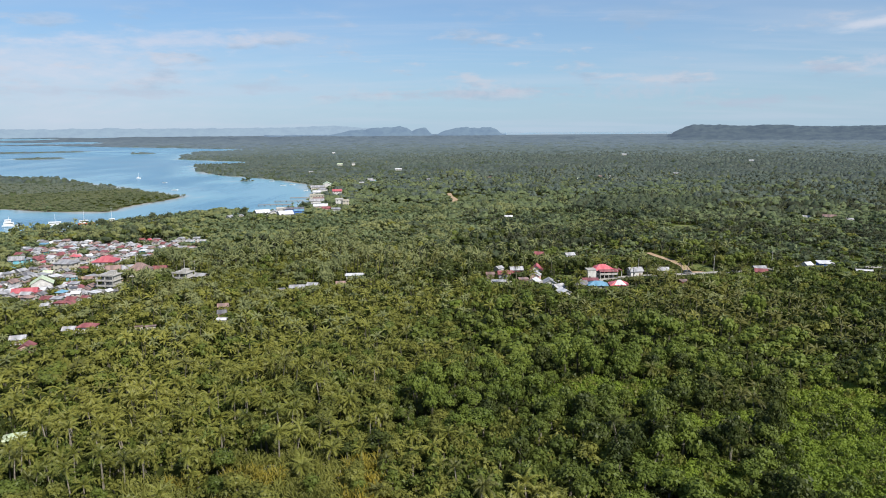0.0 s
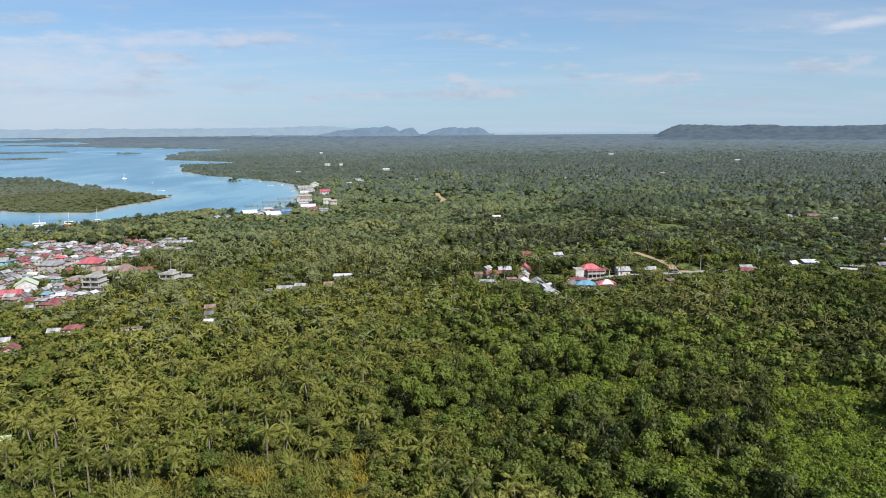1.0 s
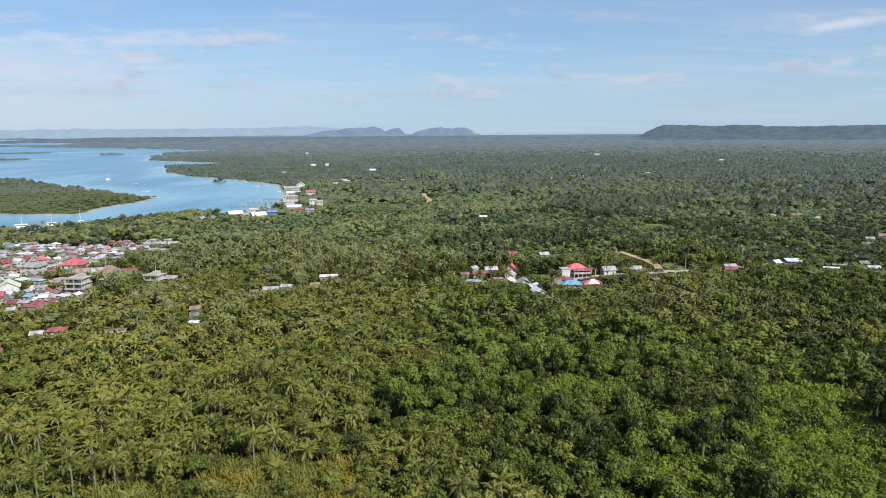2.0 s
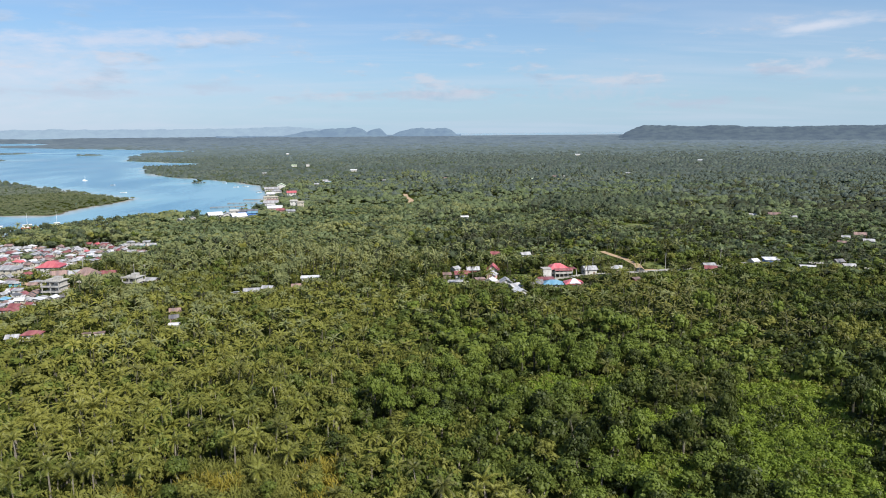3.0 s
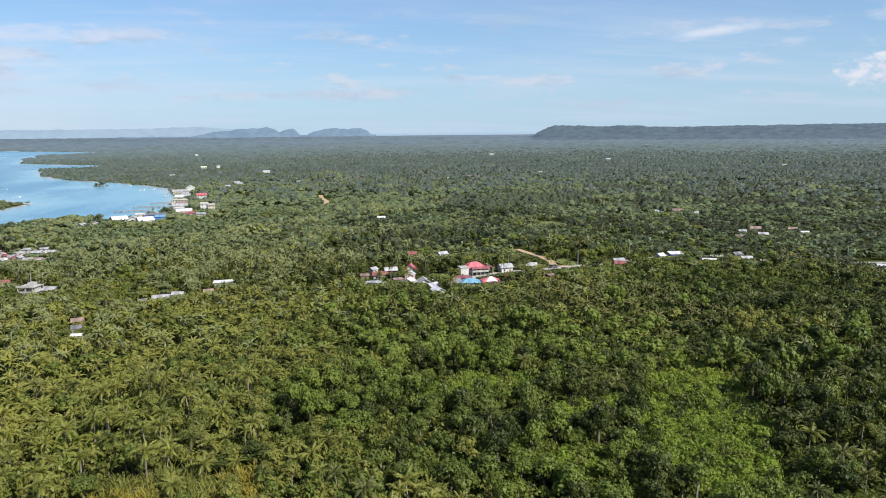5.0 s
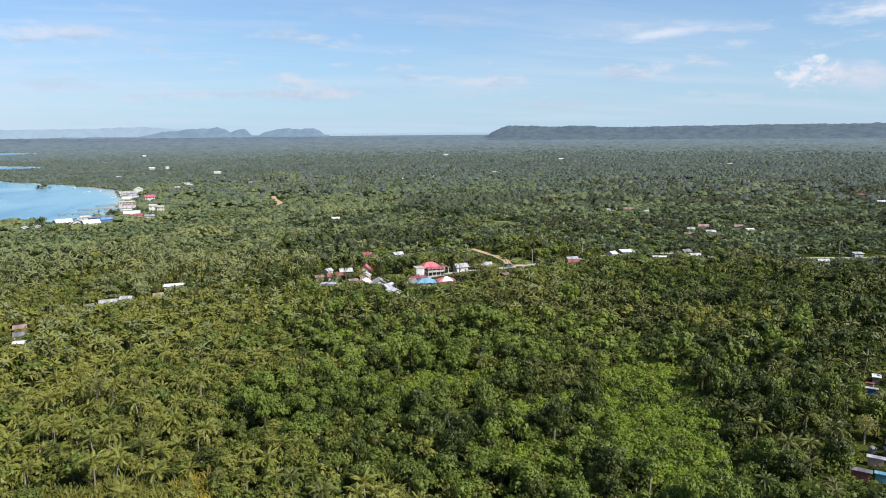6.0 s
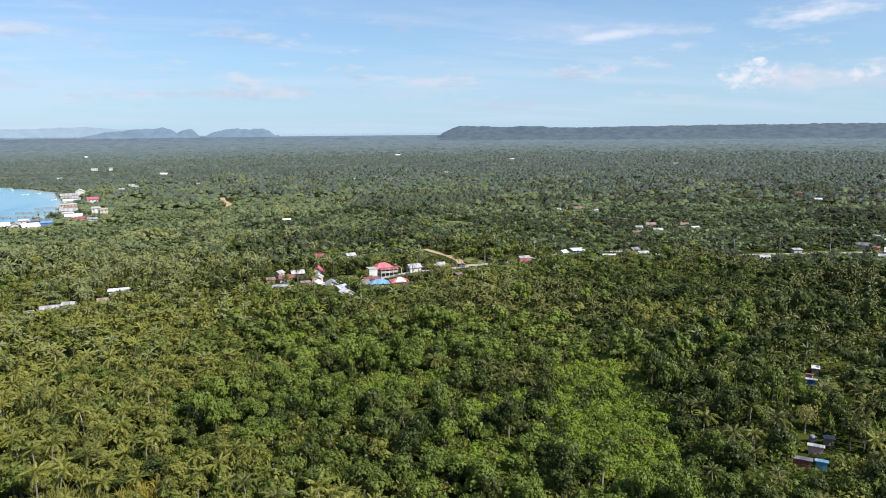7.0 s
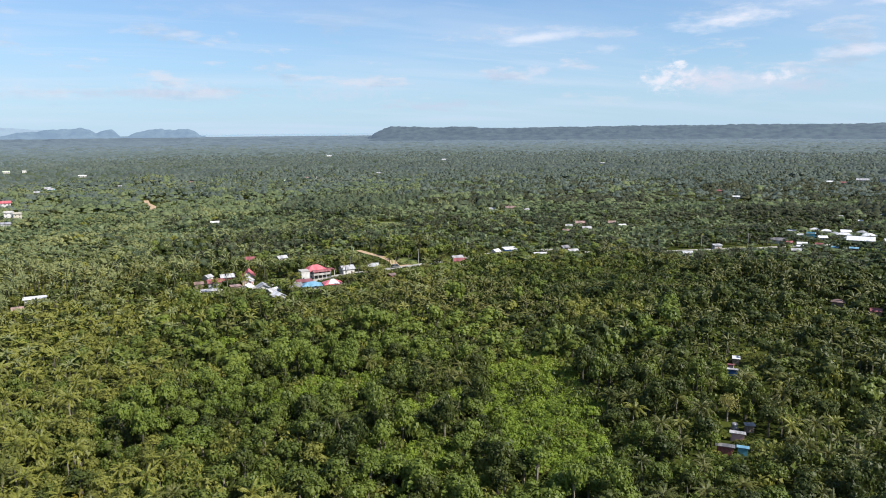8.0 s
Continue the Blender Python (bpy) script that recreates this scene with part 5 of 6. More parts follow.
def broad_tree(lobes, sprays, size, core=True, limbs=True, squat=1.0):
    """Round-headed forest tree, crown about 5 m wide and 7 m high."""
    spread = 1.7
    ang = np.arange(lobes) * 2.39996 + rng.uniform(-0.4, 0.4, lobes)
    rad = spread * np.sqrt((np.arange(lobes) + 0.3) / lobes) * rng.uniform(0.8, 1.2, lobes)
    z = 5.3 - 0.7 * rad ** 1.4 + rng.uniform(-0.7, 0.6, lobes)
    centres = np.stack([rad * np.cos(ang), rad * np.sin(ang), z * squat], 1)
    radii = rng.uniform(0.75, 1.5, lobes) * (1.0 if lobes < 8 else 0.92)
    tables = []
    if core:
        tables += [clump(c, r * (0.57 if sprays > 200 else 0.68 if sprays > 40 else 0.86)) for c, r in zip(centres, radii)]
    if sprays:
        tables.append(leaf_sprays(centres, radii, sprays, size))
    crown = join_tables(tables)
    rods = [rod_table([(0, 0, 0), (0.1, 0.05, 2.4 * squat), (0.05, 0.1, 4.4 * squat)][:3 if limbs else 2], (0.28, 0.2, 0.1)[:3 if limbs else 2], 5 if limbs else 3)]
    if limbs:
        for c in centres[1:5]:
            rods.append(rod_table([(0.1, 0.05, 2.6 * squat), tuple(c * np.array([0.55, 0.55, 0.8])), tuple(c)], (0.12, 0.08, 0.03), 4))
    return crown, join_tables(rods)


def lump(rim_r, low, top_z, spread=0.5):
    """A small uneven dome: six points round its rim, three on top."""
    rim = [(math.cos(i * 1.047) * k * rim_r, math.sin(i * 1.047) * k * rim_r, low) for i, k in enumerate(rng.uniform(0.75, 1.25, 6))]
    top = [(spread * rim_r * math.cos(i * 2.094 + 0.4), spread * rim_r * math.sin(i * 2.094 + 0.4), low + (top_z - low) * k) for i, k in enumerate(rng.uniform(0.7, 1.0, 3))]
    faces = [(i, (i + 1) % 6, 6 + ((i + 1) % 6) // 2) for i in range(6)] + [(2 * i + 1, 6 + (i + 1) % 3, 6 + i) for i in range(3)] + [(6, 7, 8)]
    return np.array(rim + top), np.array(faces)


def lump_tree(lumps, sprays, squat=1.0):
    """A crown far off: a few small domes side by side at uneven heights, with a few sprays, over a plain stem."""
    tables, centres = [], []
    for i in range(lumps):
        a, off = i * 2.39996 + rng.uniform(-0.5, 0.5), rng.uniform(0.7, 1.6) if lumps > 1 else 0.0
        size, high = rng.uniform(1.2, 1.9), rng.uniform(5.0, 6.8) * squat
        v, t = lump(size, high - 2.6 * squat, high)
        centres.append((off * math.cos(a), off * math.sin(a), high - 1.2 * squat))
        tables.append((v + np.array([off * math.cos(a), off * math.sin(a), 0]), t))
    if sprays:
        tables.append(leaf_sprays(np.array(centres), np.full(lumps, 1.5), sprays, 0.62))
    return join_tables(tables), rod_table([(0, 0, 0), (0.1, 0.05, 4.0 * squat)], (0.28, 0.2), 3)


PALMS_NEAR = [palm(n, 11, 4, tall=h, length=3.5) for n, h in ((17, 4.6), (15, 5.4), (19, 6.2), (14, 7.2), (18, 5.0), (16, 6.6), (13, 5.8), (20, 4.2))]
PALMS_MID = [palm(n, 0, 3, tall=h, length=3.6, wide=0.105) for n, h in ((14, 5.0), (12, 6.0), (15, 6.8), (13, 5.6), (11, 6.3))]
PALMS_BACK = [palm(n, 0, 3, tall=h, length=3.6, wide=0.13, joints=2) for n, h in ((9, 5.0), (8, 6.0), (10, 6.8), (7, 5.6))]
PALMS_FAR = [palm(6, 0, 3, tall=h, length=3.6, wide=0.17, joints=2) for h in (5.5, 6.5, 6.0)]
BANANAS = [palm(11, 0, 3, True, 0.3, 2.0, 0.06) for _ in range(5)]
BROAD_NEAR = [broad_tree(n, 600, 0.2) for n in (10, 12, 13, 9, 11, 14)]
BROAD_MID = [broad_tree(6, 132, 0.285, True, False) for _ in range(6)]
BROAD_BACK = [broad_tree(3, 29, 0.5, True, False) for _ in range(5)]
BROAD_FAR = [lump_tree(n, 5) for n in (2, 3, 2, 2, 3, 2, 2)]
THICKET = [broad_tree(8, 220, 0.23, squat=0.42) for _ in range(4)]
MANGROVES = [lump_tree(n, 5, 0.6) for n in (3, 2, 3, 2, 3)]
BUSH_NEAR = [broad_tree(4, 58, 0.32, False, False, 0.5) for _ in range(5)]
BUSH_MID = [broad_tree(3, 24, 0.45, False, False, 0.5) for _ in range(5)]
BUSH_FAR = [broad_tree(2, 11, 0.7, False, False, 0.5) for _ in range(5)]


def scatter(name, kinds, x, y, z, turn, wide, tall, mats, label, smooth=False):
    """Many trees as one mesh: crowns in the first material, trunks in the second."""
    verts, tris, ids, n = [], [], [], 0
    which = rng.integers(0, len(kinds), len(x))
    for k, (crown, trunk) in enumerate(kinds):
        pick = np.nonzero(which == k)[0]
        if not len(pick):
            continue
        for mat, (v, t) in enumerate((crown, trunk)):
            c, s = np.cos(turn[pick])[:, None], np.sin(turn[pick])[:, None]
            w, h = wide[pick][:, None], tall[pick][:, None]
            p = np.stack([x[pick][:, None] + (v[:, 0] * c - v[:, 1] * s) * w, y[pick][:, None] + (v[:, 0] * s + v[:, 1] * c) * w, z[pick][:, None] + v[:, 2] * h], -1)
            verts.append(p.reshape(-1, 3))
            tris.append((t[None] + (np.arange(len(pick)) * len(v))[:, None, None] + n).reshape(-1, 3))
            ids.append(np.full(len(pick) * len(t), mat))
            n += len(pick) * len(v)
    if not n:
        return None
    ob = link_mesh(name, np.concatenate(verts), np.concatenate(tris), mats, np.concatenate(ids), smooth)
    return tagged(ob, label, "trees", "", "stuff")


CLEAR.append((134, 129, 3.0, 6.0))


# ---------------------------------------------------------------- where trees stand
def spots(r0, r1, step, az0=-36.0, az1=58.5):
    """Jittered grid points in a ring sector, on dry land."""
    lim = r1 * 1.2
    xs, ys = np.meshgrid(np.arange(-lim, lim, step), np.arange(0, lim, step))
    x = (xs + rng.uniform(-0.62, 0.62, xs.shape) * step).ravel()
    y = (ys + rng.uniform(-0.62, 0.62, xs.shape) * step).ravel()
    r, az = np.hypot(x, y), np.degrees(np.arctan2(x, y))
    edge = 1 + 0.24 * (value_noise(x, y, 70, 41) - 0.5)
    near_edge, far_edge = (r0 if r0 < 100 else r0 * edge), (r1 if r1 > 4000 else r1 * edge)
    ok = (r >= near_edge) & (r < far_edge) & (az > az0) & (az < az1)
    x, y = x[ok], y[ok]
    dry = wet(x, y) < -1.5
    return x[dry], y[dry]


def headroom(x, y):
    """Greatest height for a tree at each point: low scrub round houses, lanes and yards."""
    room = np.full(len(x), 99.0)
    for cx, cy, radius, high in CLEAR:
        r = math.hypot(cx, cy)
        near = np.nonzero((np.abs(x - cx) < 90) & (np.abs(y - cy) < 90))[0]
        if not len(near):
            continue
        ux, uy = -cx / r, -cy / r
        along = (x[near] - cx) * ux + (y[near] - cy) * uy
        off = np.abs((x[near] - cx) * uy - (y[near] - cy) * ux)
        gap = np.hypot(x[near] - cx, y[near] - cy) - radius
        limit = np.where(gap < 1.2, 0.0, 99.0)
        before = (along > 0) & (off < radius + 2.0) & (high > 0)
        slope = 75 / r
        limit = np.where(before & (gap >= 1.2), np.minimum(limit, high * 0.85 + along * slope), limit)
        room[near] = np.minimum(room[near], limit)
    return room


def bearing(x, y):
    """Compass degrees, frayed so that kinds of forest run into each other."""
    return np.degrees(np.arctan2(x, y)) + (value_noise(x, y, 32, 39) - 0.5) * 22 + (value_noise(x, y, 9, 40) - 0.5) * 8


def palm_share(x, y):
    """Share of coconut palms: groves on one side, mixed forest with vines in the middle."""
    r, az = np.hypot(x, y), bearing(x, y)
    share = np.where(az < 3, 0.72, 0.36)
    middle = np.clip(1 - np.maximum(np.abs(az - 18) / 21, np.maximum(r - 250, 0) / 90), 0, 1)
    share = share * (1 - 0.9 * np.clip(middle * 3, 0, 1))
    share = np.where((r > 260) & (r < 340) & (az > 2) & (az < 40), 0.5, share)
    share = np.where((r > 230) & (r < 480) & (az < 0), 0.6, share)
    share = np.where((r > 420) & (az > -12), 0.4, share)
    share = np.where(r > 560, share * 0.35, share)
    share = np.where((r > 480) & (az < -8), 0.2, share)
    return np.clip(share + (value_noise(x, y, 50, 21) - 0.5) * 0.7 + (value_noise(x, y, 19, 48) - 0.5) * 0.5, 0.03, 0.97)


# patches smothered in vines: centre, half length, half width, bearing of the long axis
VINE_PATCHES = ((94, 158, 41, 16, 22), (19, 246, 9, 6, 60), (40, 187, 19, 8, 70), (66, 163, 16, 7, 65), (53, 139, 10, 7, 70))


def vine_zone(x, y):
    """Where the vines cover all: ragged ellipses."""
    ragged = (value_noise(x, y, 9, 22) - 0.5) * 1.1
    found = np.zeros(len(x), bool)
    for cx, cy, long, short, turn in VINE_PATCHES:
        s, c = math.sin(radians(turn)), math.cos(radians(turn))
        found |= (((x - cx) * s + (y - cy) * c) / long) ** 2 + (((x - cx) * c - (y - cy) * s) / short) ** 2 + ragged < 1
    return found


def banana_zone(x, y):
    return ((x + 34) / 25) ** 2 + ((y - 136) / 15) ** 2 + (value_noise(x, y, 8, 23) - 0.5) * 2.4 < 1


def plant(r0, r1, step, sets, singles=0):
    """Fill a ring with forest. sets: palms, broad trees for this distance."""
    x, y = spots(r0, r1, step)
    z = ground_z(x, y) - 0.2
    room = headroom(x, y)
    n = len(x)
    turn, u, v = rng.uniform(0, 6.283, n), rng.uniform(0, 1, n), rng.uniform(0, 1, n)
    r = np.hypot(x, y)
    island = (inside_by(x, y, ISLAND) > -5) | (r > 900) & (x < -150)
    vine, banana = vine_zone(x, y), banana_zone(x, y) & (rng.uniform(0, 1, n) < 0.72)
    is_palm = (u < palm_share(x, y)) & ~vine & ~island
    is_broad = ~is_palm & ~vine & ~banana & ~island
    gappy = value_noise(x, y, 16, 24)
    tall = np.where(is_palm, rng.uniform(0.72, 1.15, n), rng.uniform(0.75, 1.15, n)) * (0.72 + 0.56 * value_noise(x, y, 28, 25))
    stand = value_noise(x, y, 62, 45) * 0.65 + value_noise(x, y, 150, 46) * 0.35
    tall = np.where(r > 330, tall * (0.62 + 0.85 * np.clip((stand - 0.3) / 0.45, 0, 1)), tall)
    mixed = ~is_palm & (r < 320) & (bearing(x, y) > 3)
    tall = np.where(mixed, tall * rng.choice([0.5, 0.8, 1.1, 1.55], n), tall)
    wide = np.clip(tall, 0.7, 1.25) * np.clip(rng.lognormal(0.06, 0.14, n), 0.8, 1.35)
    wide = np.where(is_palm, rng.uniform(0.62, 1.08, n), np.clip(wide * step / 4.5, 0.6, 1.28 * step / 4.5))
    own = np.where(is_palm, 7.5, 6.8)
    tall = np.minimum(tall, room / own)
    ok = (tall * own > 1.8) & ((gappy > np.where(mixed, 0.07, 0.04)) | banana | vine)
    wide = np.where(tall < 0.5, wide * 0.75, wide)
    done = ~ok
    az = bearing(x, y)
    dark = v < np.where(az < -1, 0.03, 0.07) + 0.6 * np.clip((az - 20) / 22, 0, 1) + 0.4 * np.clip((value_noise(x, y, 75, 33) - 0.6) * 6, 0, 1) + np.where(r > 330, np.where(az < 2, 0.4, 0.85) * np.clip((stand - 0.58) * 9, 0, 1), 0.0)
    draped = ~dark & (r < 300) & (az > 2) & (az < 36) & (value_noise(x, y, 38, 35) > 0.44)
    olive = ~dark & ~draped & (u * 11 % 1 < np.where(az < 4, 0.55, 0.04) + np.where((az > 44) | (r > 260), 0.15, 0.0))
    glade = ((x - 165) / 17) ** 2 + ((y - 228) / 15) ** 2 + (value_noise(x, y, 9, 48) - 0.5) < 1
    dark, draped, olive = dark & ~glade, draped & ~glade, olive | glade
    is_palm, is_broad = is_palm & ~glade, is_broad | glade & ~vine & ~banana & ~island
    # palms painted in the shaded tone, more of them towards the right
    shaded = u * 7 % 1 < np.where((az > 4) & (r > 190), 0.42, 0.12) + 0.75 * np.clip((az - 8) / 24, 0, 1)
    if singles:
        order = np.argsort(np.abs(np.degrees(np.arctan2(x, y)) - 12) * 0.6 + r)
        for mask, kinds, kit in ((is_palm, sets[0], "palm"), (is_broad, sets[1], "broad")):
            chosen = [i for i in order if mask[i] and ok[i] and not banana[i]][:singles]
            done[chosen] = True
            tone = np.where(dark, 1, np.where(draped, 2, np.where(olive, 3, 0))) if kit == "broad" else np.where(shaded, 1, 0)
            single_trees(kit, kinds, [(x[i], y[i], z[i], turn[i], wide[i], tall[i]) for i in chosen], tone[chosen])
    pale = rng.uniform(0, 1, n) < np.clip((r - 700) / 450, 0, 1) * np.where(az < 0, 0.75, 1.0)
    # hazy trees take the leaf colours that hold painted haze, likelier with distance
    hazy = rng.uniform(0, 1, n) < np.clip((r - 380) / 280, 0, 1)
    # sunny trees get a lighter leaf colour that imitates sunlight
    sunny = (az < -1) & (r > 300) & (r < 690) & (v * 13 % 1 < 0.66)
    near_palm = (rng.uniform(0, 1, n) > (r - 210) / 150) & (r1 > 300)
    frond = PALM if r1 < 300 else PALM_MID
    for mask, kinds, mats, name, label in (
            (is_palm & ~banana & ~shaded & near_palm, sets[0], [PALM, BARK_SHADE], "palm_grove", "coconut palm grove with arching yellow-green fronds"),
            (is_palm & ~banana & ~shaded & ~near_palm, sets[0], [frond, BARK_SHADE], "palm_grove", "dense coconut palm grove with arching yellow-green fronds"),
            (is_palm & ~banana & shaded, sets[0], [PALM_SHADE if r1 < 420 else OLIVE_FAR, BARK_SHADE], "palm_grove", "coconut palms with olive fronds painted darker as shaded"),
            (is_broad & pale, sets[1], [FAR_LEAF, BARK_SHADE], "forest", "green broadleaf forest further off, greyed with painted haze"),
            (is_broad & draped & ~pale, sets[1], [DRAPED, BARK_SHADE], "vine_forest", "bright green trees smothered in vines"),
            (is_broad & ~dark & ~draped & ~pale & sunny, sets[1], [PALM_MID, BARK_SHADE], "forest", "olive green trees of the old grove, painted lighter as sunlit"),
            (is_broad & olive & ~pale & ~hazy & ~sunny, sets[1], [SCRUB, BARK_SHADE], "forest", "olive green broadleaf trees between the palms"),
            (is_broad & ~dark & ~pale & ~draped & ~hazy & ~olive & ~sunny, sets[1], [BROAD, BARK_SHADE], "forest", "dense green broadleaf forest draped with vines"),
            (is_broad & ~dark & ~pale & ~draped & hazy & ~sunny, sets[1], [MID_LEAF, BARK_SHADE], "forest", "dense green broadleaf forest with haze in its colour"),
            (is_broad & dark & ~pale & hazy & (az > 28), sets[1], [OLIVE_FAR, BARK_SHADE], "dark_forest", "olive broadleaf and palm forest, dimmed in its colour"),
            (is_broad & dark & ~pale & hazy & (az <= 28), sets[1], [MID_DARK, BARK_SHADE], "dark_forest", "darker green broadleaf forest with haze in its colour"),
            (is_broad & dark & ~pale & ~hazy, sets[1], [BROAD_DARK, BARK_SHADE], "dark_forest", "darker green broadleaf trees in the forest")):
        pick = mask & ~done
        scatter(name, kinds, x[pick], y[pick], z[pick], turn[pick], wide[pick], tall[pick], mats, label, r0 > 600)


def single_trees(kit, kinds, rows, tones):
    """Single trees with a trunk and a crown, copied from a few shapes."""
    models = []
    for crown, trunk in kinds:
        for mat in ((PALM, PALM_SHADE) if kit == "palm" else (BROAD, BROAD_DARK, DRAPED, SCRUB)):
            thing = new("palm_tree" if kit == "palm" else "broadleaf_tree")
            tagged(thing, "coconut palm with arching fronds on slender trunk" if kit == "palm" else
                   {BROAD: "green broadleaf tree with full rounded crown", BROAD_DARK: "dark green broadleaf tree with dense rounded crown", DRAPED: "bright green broadleaf tree smothered in vines", SCRUB: "olive green broadleaf tree between the palms"}[mat], "tree",
                   "coconut palms of the grove" if kit == "palm" else "trees of the forest")
            for name, (v, t), m in (("trunk", trunk, BARK), ("crown", crown, mat)):
                ob = link_mesh(name, v, t, [m], planned=False)
                ob.parent = thing
            models.append(thing)
    used = set()
    for (x, y, z, turn, wide, tall), shade in zip(rows, tones):
        k = int(rng.integers(0, len(kinds)))
        thing = models[(2 if kit == "palm" else 4) * k + int(shade)]
        m = on_plan(pose(x, y, z, 0, 0, math.degrees(turn)) @ Matrix.Diagonal((wide, wide, tall, 1)))
        if thing.name in used:
            base = thing.matrix_basis.copy()
            thing.matrix_basis = Matrix()
            copy_thing(thing, m)
            thing.matrix_basis = base
        else:
            thing.matrix_basis = m
            used.add(thing.name)
    for thing in models:
        if thing.name not in used:
            for ob in (*thing.children, thing):
                bpy.data.objects.remove(ob)


def undergrowth(r0, r1, step, kinds):
    """Bushes, saplings and creepers that fill the forest between the trunks."""
    x, y = spots(r0, r1, step)
    room = headroom(x, y)
    az = bearing(x, y)
    ok = (room > 1.0) & ((rng.uniform(0, 1, len(x)) < np.where((az > 4) & (np.hypot(x, y) < 300), 0.88, 0.93)) | (headroom(x, y) < 90))
    x, y, room = x[ok], y[ok], room[ok]
    n = len(x)
    tall = np.minimum(rng.uniform(0.7, 1.6, n) * (0.6 + 0.8 * value_noise(x, y, 20, 31)), room / 3.4) * np.where(banana_zone(x, y), 0.55, 1.0)
    wide = rng.uniform(0.75, 1.2, n) * step / 3.7
    shade = value_noise(x, y, 24, 32) + rng.uniform(-0.25, 0.25, n) + np.where(bearing(x, y) < 3.4, np.where(np.hypot(x, y) > 250, 0.3, 0.18), np.where(bearing(x, y) > 31, -0.34, -0.2))
    # bushes from 400 outwards use the leaf colours with painted haze
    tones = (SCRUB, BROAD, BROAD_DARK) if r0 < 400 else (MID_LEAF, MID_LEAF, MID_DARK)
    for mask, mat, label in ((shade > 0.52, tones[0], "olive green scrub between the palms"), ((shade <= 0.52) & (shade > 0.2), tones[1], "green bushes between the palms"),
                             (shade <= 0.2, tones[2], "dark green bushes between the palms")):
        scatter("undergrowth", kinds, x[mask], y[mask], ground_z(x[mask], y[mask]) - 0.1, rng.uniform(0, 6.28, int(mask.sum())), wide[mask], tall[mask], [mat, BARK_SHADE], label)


plant(116, 222, 4.6, (PALMS_NEAR, BROAD_NEAR), 280)
plant(222, 400, 5.5, (PALMS_MID, BROAD_MID))
plant(400, 640, 6.4, (PALMS_BACK, BROAD_BACK))
plant(640, 1200, 8.2, (PALMS_FAR, BROAD_FAR))


# palms that lean over the hamlet's lane and yards
R = random.Random(17)
single_trees("palm", PALMS_NEAR, [(x, y, height_at(x, y) - 0.2, R.uniform(0, 6.28), R.uniform(0.95, 1.2), R.uniform(1.05, 1.4)) for x, y in (
    (99, 338), (107, 332), (112, 334), (104, 343), (118, 345), (61, 316), (88, 317), (41, 325), (30, 329), (150, 351), (123, 352), (94, 344), (66, 338), (36, 345))],
    [1, 0, 1, 1, 0, 0, 1, 0, 0, 1, 1, 0, 0, 1])


def mangrove(x, y, label, leaves=None):
    """Close-grown low mangroves down to the waterline."""
    n = len(x)
    scatter("mangrove", MANGROVES, x, y, ground_z(x, y) - 0.6, rng.uniform(0, 6.28, n), rng.uniform(0.85, 1.4, n), rng.uniform(0.7, 1.0, n) * (0.75 + 0.4 * value_noise(x, y, 45, 34)), [leaves or MANGROVE, BARK], label, True)


x, y = spots(600, 1450, 8.2, -38, -8)
keep = ((inside_by(x, y, ISLAND) > -8) | (np.hypot(x, y) > 900) & (x < -150)) & (wet(x, y) < -2 - 9 * np.clip(value_noise(x, y, 70, 43) * 2 - 0.9, 0, 1))
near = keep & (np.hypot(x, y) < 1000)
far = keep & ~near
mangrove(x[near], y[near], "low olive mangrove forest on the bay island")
mangrove(x[far], y[far], "low mangrove forest along the bay, greyed with painted haze", MANGROVE_FAR)
for az, r, across, deep in ISLETS[:3]:
    cx, cy = polar(az, r)
    gx, gy = np.meshgrid(np.arange(-across * 1.2, across * 1.2, 9.0), np.arange(-across * 1.2, across * 1.2, 9.0))
    gx, gy = (gx + rng.uniform(-4, 4, gx.shape)).ravel() + cx, (gy + rng.uniform(-4, 4, gy.shape)).ravel() + cy
    keep = ellipse_by(gx, gy, az, r, across, deep) > 1
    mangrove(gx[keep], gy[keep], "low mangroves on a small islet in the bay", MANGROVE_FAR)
undergrowth(116, 222, 3.7, BUSH_NEAR)
undergrowth(222, 420, 4.5, BUSH_MID)
undergrowth(420, 720, 7.0, BUSH_FAR)

# tall dark trees along the near shore
x, y = spots(420, 720, 12.0, -36, -9)
keep = (wet(x, y) > -42) & (inside_by(x, y, ISLAND) < -20) & (headroom(x, y) > 14) & (rng.uniform(0, 1, len(x)) < 0.25 + 0.6 * value_noise(x, y, 40, 47))
x, y = x[keep], y[keep]
n = len(x)
scatter("shore_trees", BROAD_MID, x, y, ground_z(x, y) - 0.2, rng.uniform(0, 6.28, n), rng.uniform(1.2, 1.9, n), rng.uniform(0.7, 1.7, n), [MID_DARK, BARK_SHADE], "tall dark green trees along the near shore")

# thicket of vines and a patch of yellowing low palms
x, y = spots(92, 300, 2.45)
vine = vine_zone(x, y) & (headroom(x, y) > 2.5)
x, y = x[vine], y[vine]
n = len(x)
scatter("vine_thicket", THICKET, x, y, ground_z(x, y) + 0.4, rng.uniform(0, 6.28, n), rng.uniform(0.7, 1.05, n), rng.uniform(0.6, 1.0, n) * (0.7 + 0.6 * value_noise(x, y, 11, 42)), [VINE, BARK], "bright green low thicket smothered in vines")
x, y = spots(116, 300, 1.5)
low = banana_zone(x, y) & (headroom(x, y) > 2.5)
x, y = x[low], y[low]
n = len(x)
yellow = value_noise(x, y, 13, 26) + rng.uniform(-0.15, 0.15, n) > 0.62
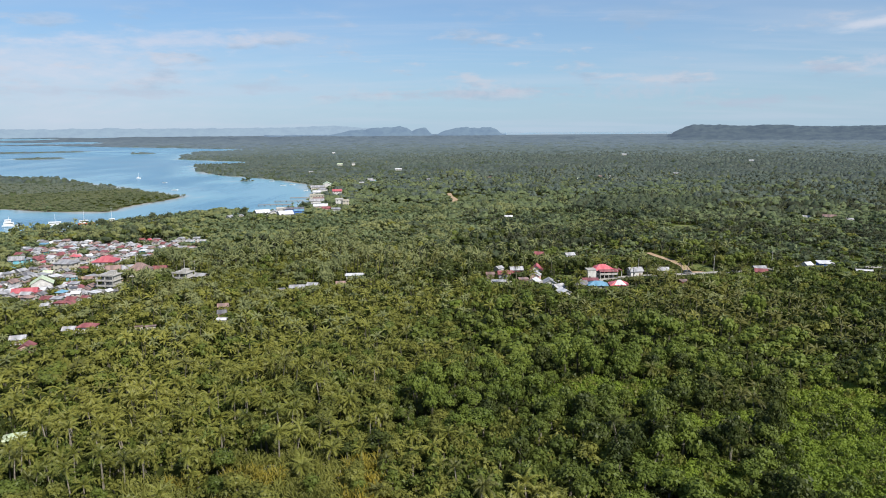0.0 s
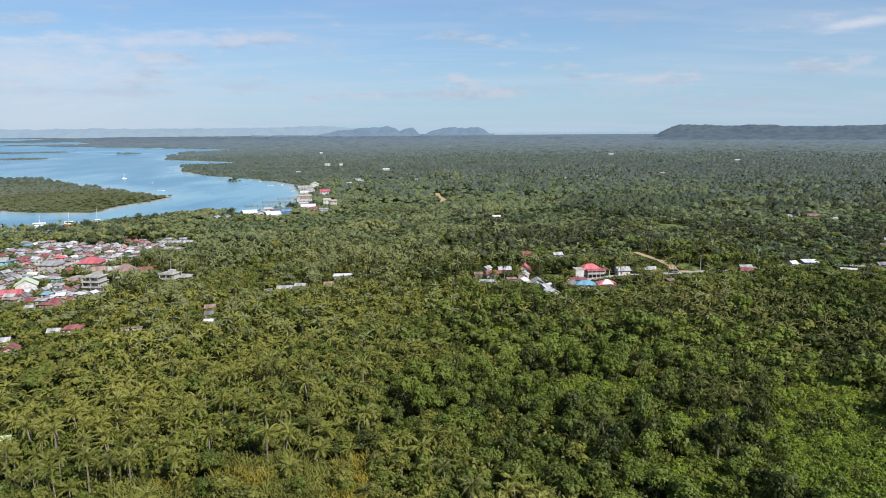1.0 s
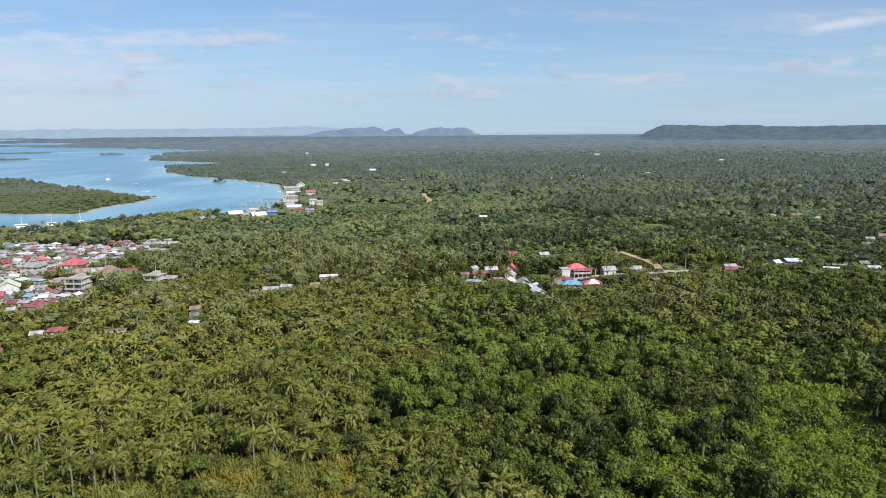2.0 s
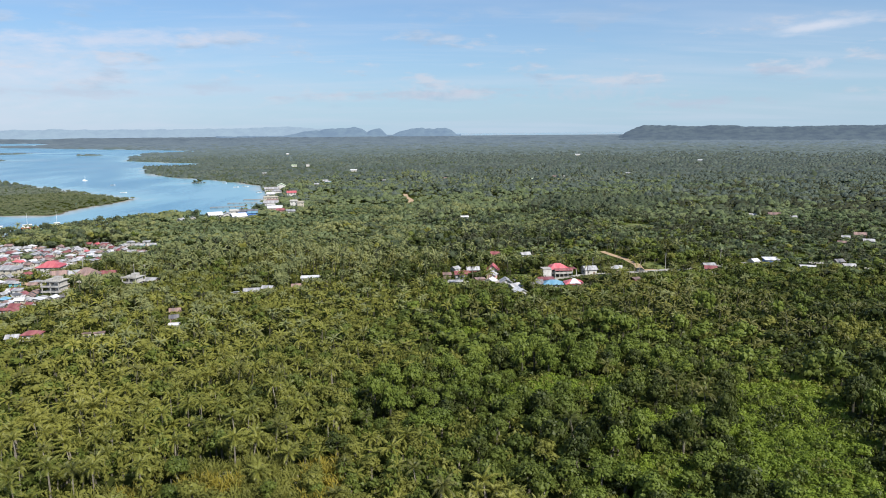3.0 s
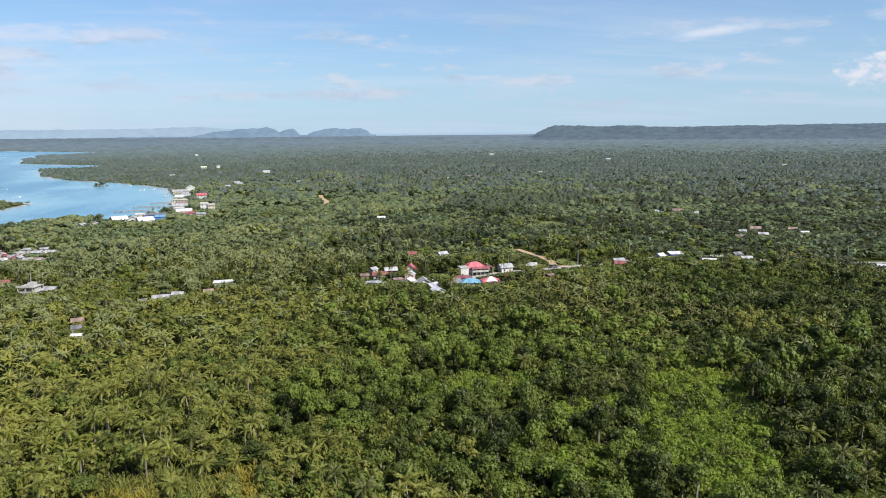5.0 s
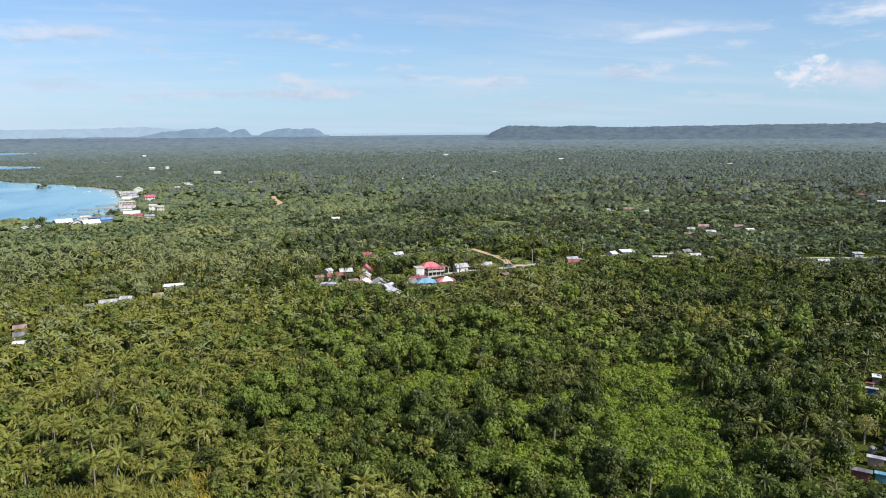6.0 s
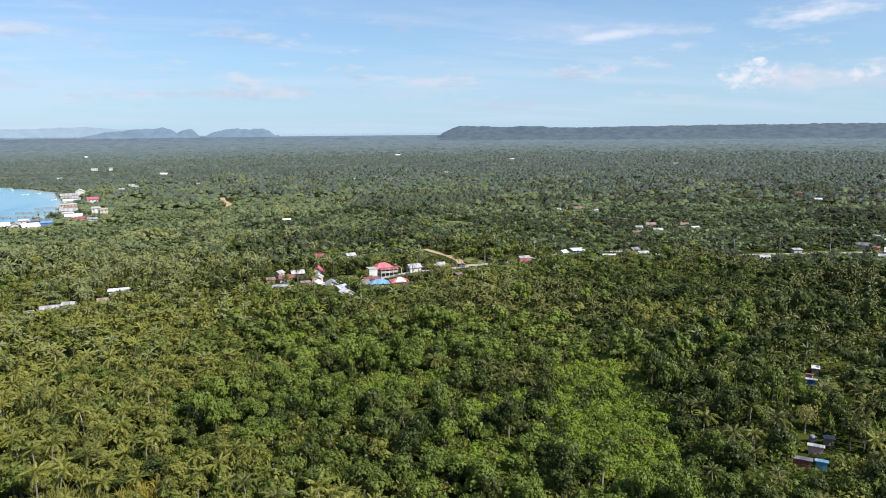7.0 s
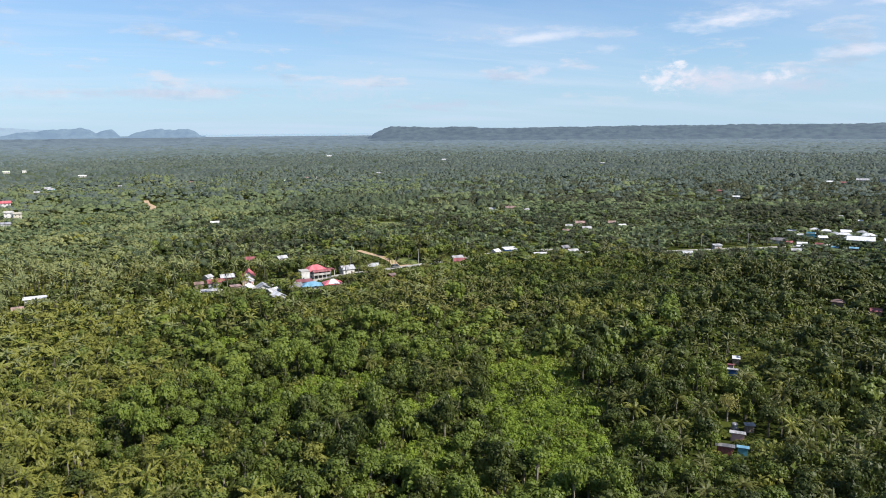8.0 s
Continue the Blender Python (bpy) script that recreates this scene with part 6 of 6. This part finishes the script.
for mask, mat, label in ((yellow, PALM_YELLOW, "yellowing low palms with upright fronds"), (~yellow, SCRUB, "low green palms with upright fronds")):
    k = int(mask.sum())
    scatter("low_palms", BANANAS, x[mask], y[mask], ground_z(x[mask], y[mask]), rng.uniform(0, 6.28, k), rng.uniform(0.85, 1.25, k), rng.uniform(1.0, 2.0, k), [mat, BARK], label)


def far_canopy(r0, r1, step, high):
    """Crowns of the distant forest: lumpy domes standing close together, their colours hazed paler band by band."""
    x, y = spots(r0, r1, step)
    east_sea = (np.degrees(np.arctan2(x, y)) > 4.4) & (np.degrees(np.arctan2(x, y)) < 19) & (np.hypot(x, y) > 4450)
    ok = (headroom(x, y) > 90) & (value_noise(x, y, step * 2.3, 36) > 0.16) & ~east_sea
    x, y = x[ok], y[ok]
    n = len(x)
    domes = [(lump(1.0, -0.2, 1.0, 0.45), (np.zeros((3, 3)), np.array([[0, 1, 2]]))) for _ in range(8)]
    r = np.hypot(x, y)
    wide = step * np.clip(rng.lognormal(-0.62, 0.28, n), 0.3, 0.95) * np.where(r > 2400, 1.35, 1.0)
    high = high * (1 - 0.6 * np.clip((r - 3200) / 1400, 0, 1))
    tall = high * rng.uniform(0.4, 1.2, n) * (0.5 + 0.9 * value_noise(x, y, 90, 27)) * np.where(r > 2400, 0.75, 1.0)
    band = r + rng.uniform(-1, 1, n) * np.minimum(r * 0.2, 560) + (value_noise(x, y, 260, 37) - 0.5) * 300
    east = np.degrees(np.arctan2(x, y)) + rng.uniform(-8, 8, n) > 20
    # a share of domes is painted dark in place of shadows between crowns
    for mask, mat, label in (((band < 2600) & (rng.uniform(0, 1, n) < np.where(east, 0.6, 0.5 - 0.35 * np.clip(-np.degrees(np.arctan2(x, y)) / 12 + 0.5, 0, 1)) - 0.25 * np.clip((r - 1400) / 900, 0, 1)), FAR_DARK, "forest canopy further off, painted dark for crown shadows"), ((band < 1480) & (rng.uniform(0, 1, n) < 0.45), MID_DARK, "hazed forest canopy further off, painted dark for crown shadows"), (band < 2250, FAR_LEAF, "distant green forest canopy reaching to the hills"),
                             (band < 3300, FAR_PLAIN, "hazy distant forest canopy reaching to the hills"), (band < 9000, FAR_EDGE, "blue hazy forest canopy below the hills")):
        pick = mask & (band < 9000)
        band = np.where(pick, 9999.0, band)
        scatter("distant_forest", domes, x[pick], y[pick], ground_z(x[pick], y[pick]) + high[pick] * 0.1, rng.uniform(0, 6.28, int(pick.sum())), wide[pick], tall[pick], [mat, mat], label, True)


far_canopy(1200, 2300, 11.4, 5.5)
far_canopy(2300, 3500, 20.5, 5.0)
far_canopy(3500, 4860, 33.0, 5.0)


def yellow_tree(x, y):
    """A pale yellow flowering tree beside the huts."""
    thing = new("yellow_tree")
    thing.matrix_basis = on_plan(pose(x, y, height_at(x, y) - 0.6) @ Matrix.Diagonal((1.05, 1.05, 1.35, 1)))
    tagged(thing, "pale yellow thin-leaved tree beside the huts", "tree")
    crown, trunk = broad_tree(14, 950, 0.16, False)
    for name, (v, t), m in (("trunk", trunk, BARK), ("crown", crown, YELLOW_LEAF)):
        link_mesh(name, v, t, [m], planned=False).parent = thing


yellow_tree(134, 129)
# trees on the small rock islet
ix, iy = polar(-15.5, 1130)
ox, oy = np.array([-5.0, 0, 5, -2, 3]), np.array([0.0, 3, 1, -3, -2])
scatter("islet_trees", BROAD_MID, ix + ox, iy + oy, np.full(5, 0.3), rng.uniform(0, 6, 5), np.full(5, 1.1), np.array([0.8, 1.1, 0.9, 0.7, 0.8]), [BROAD_DARK, BARK], "dark trees on a tiny rock islet")
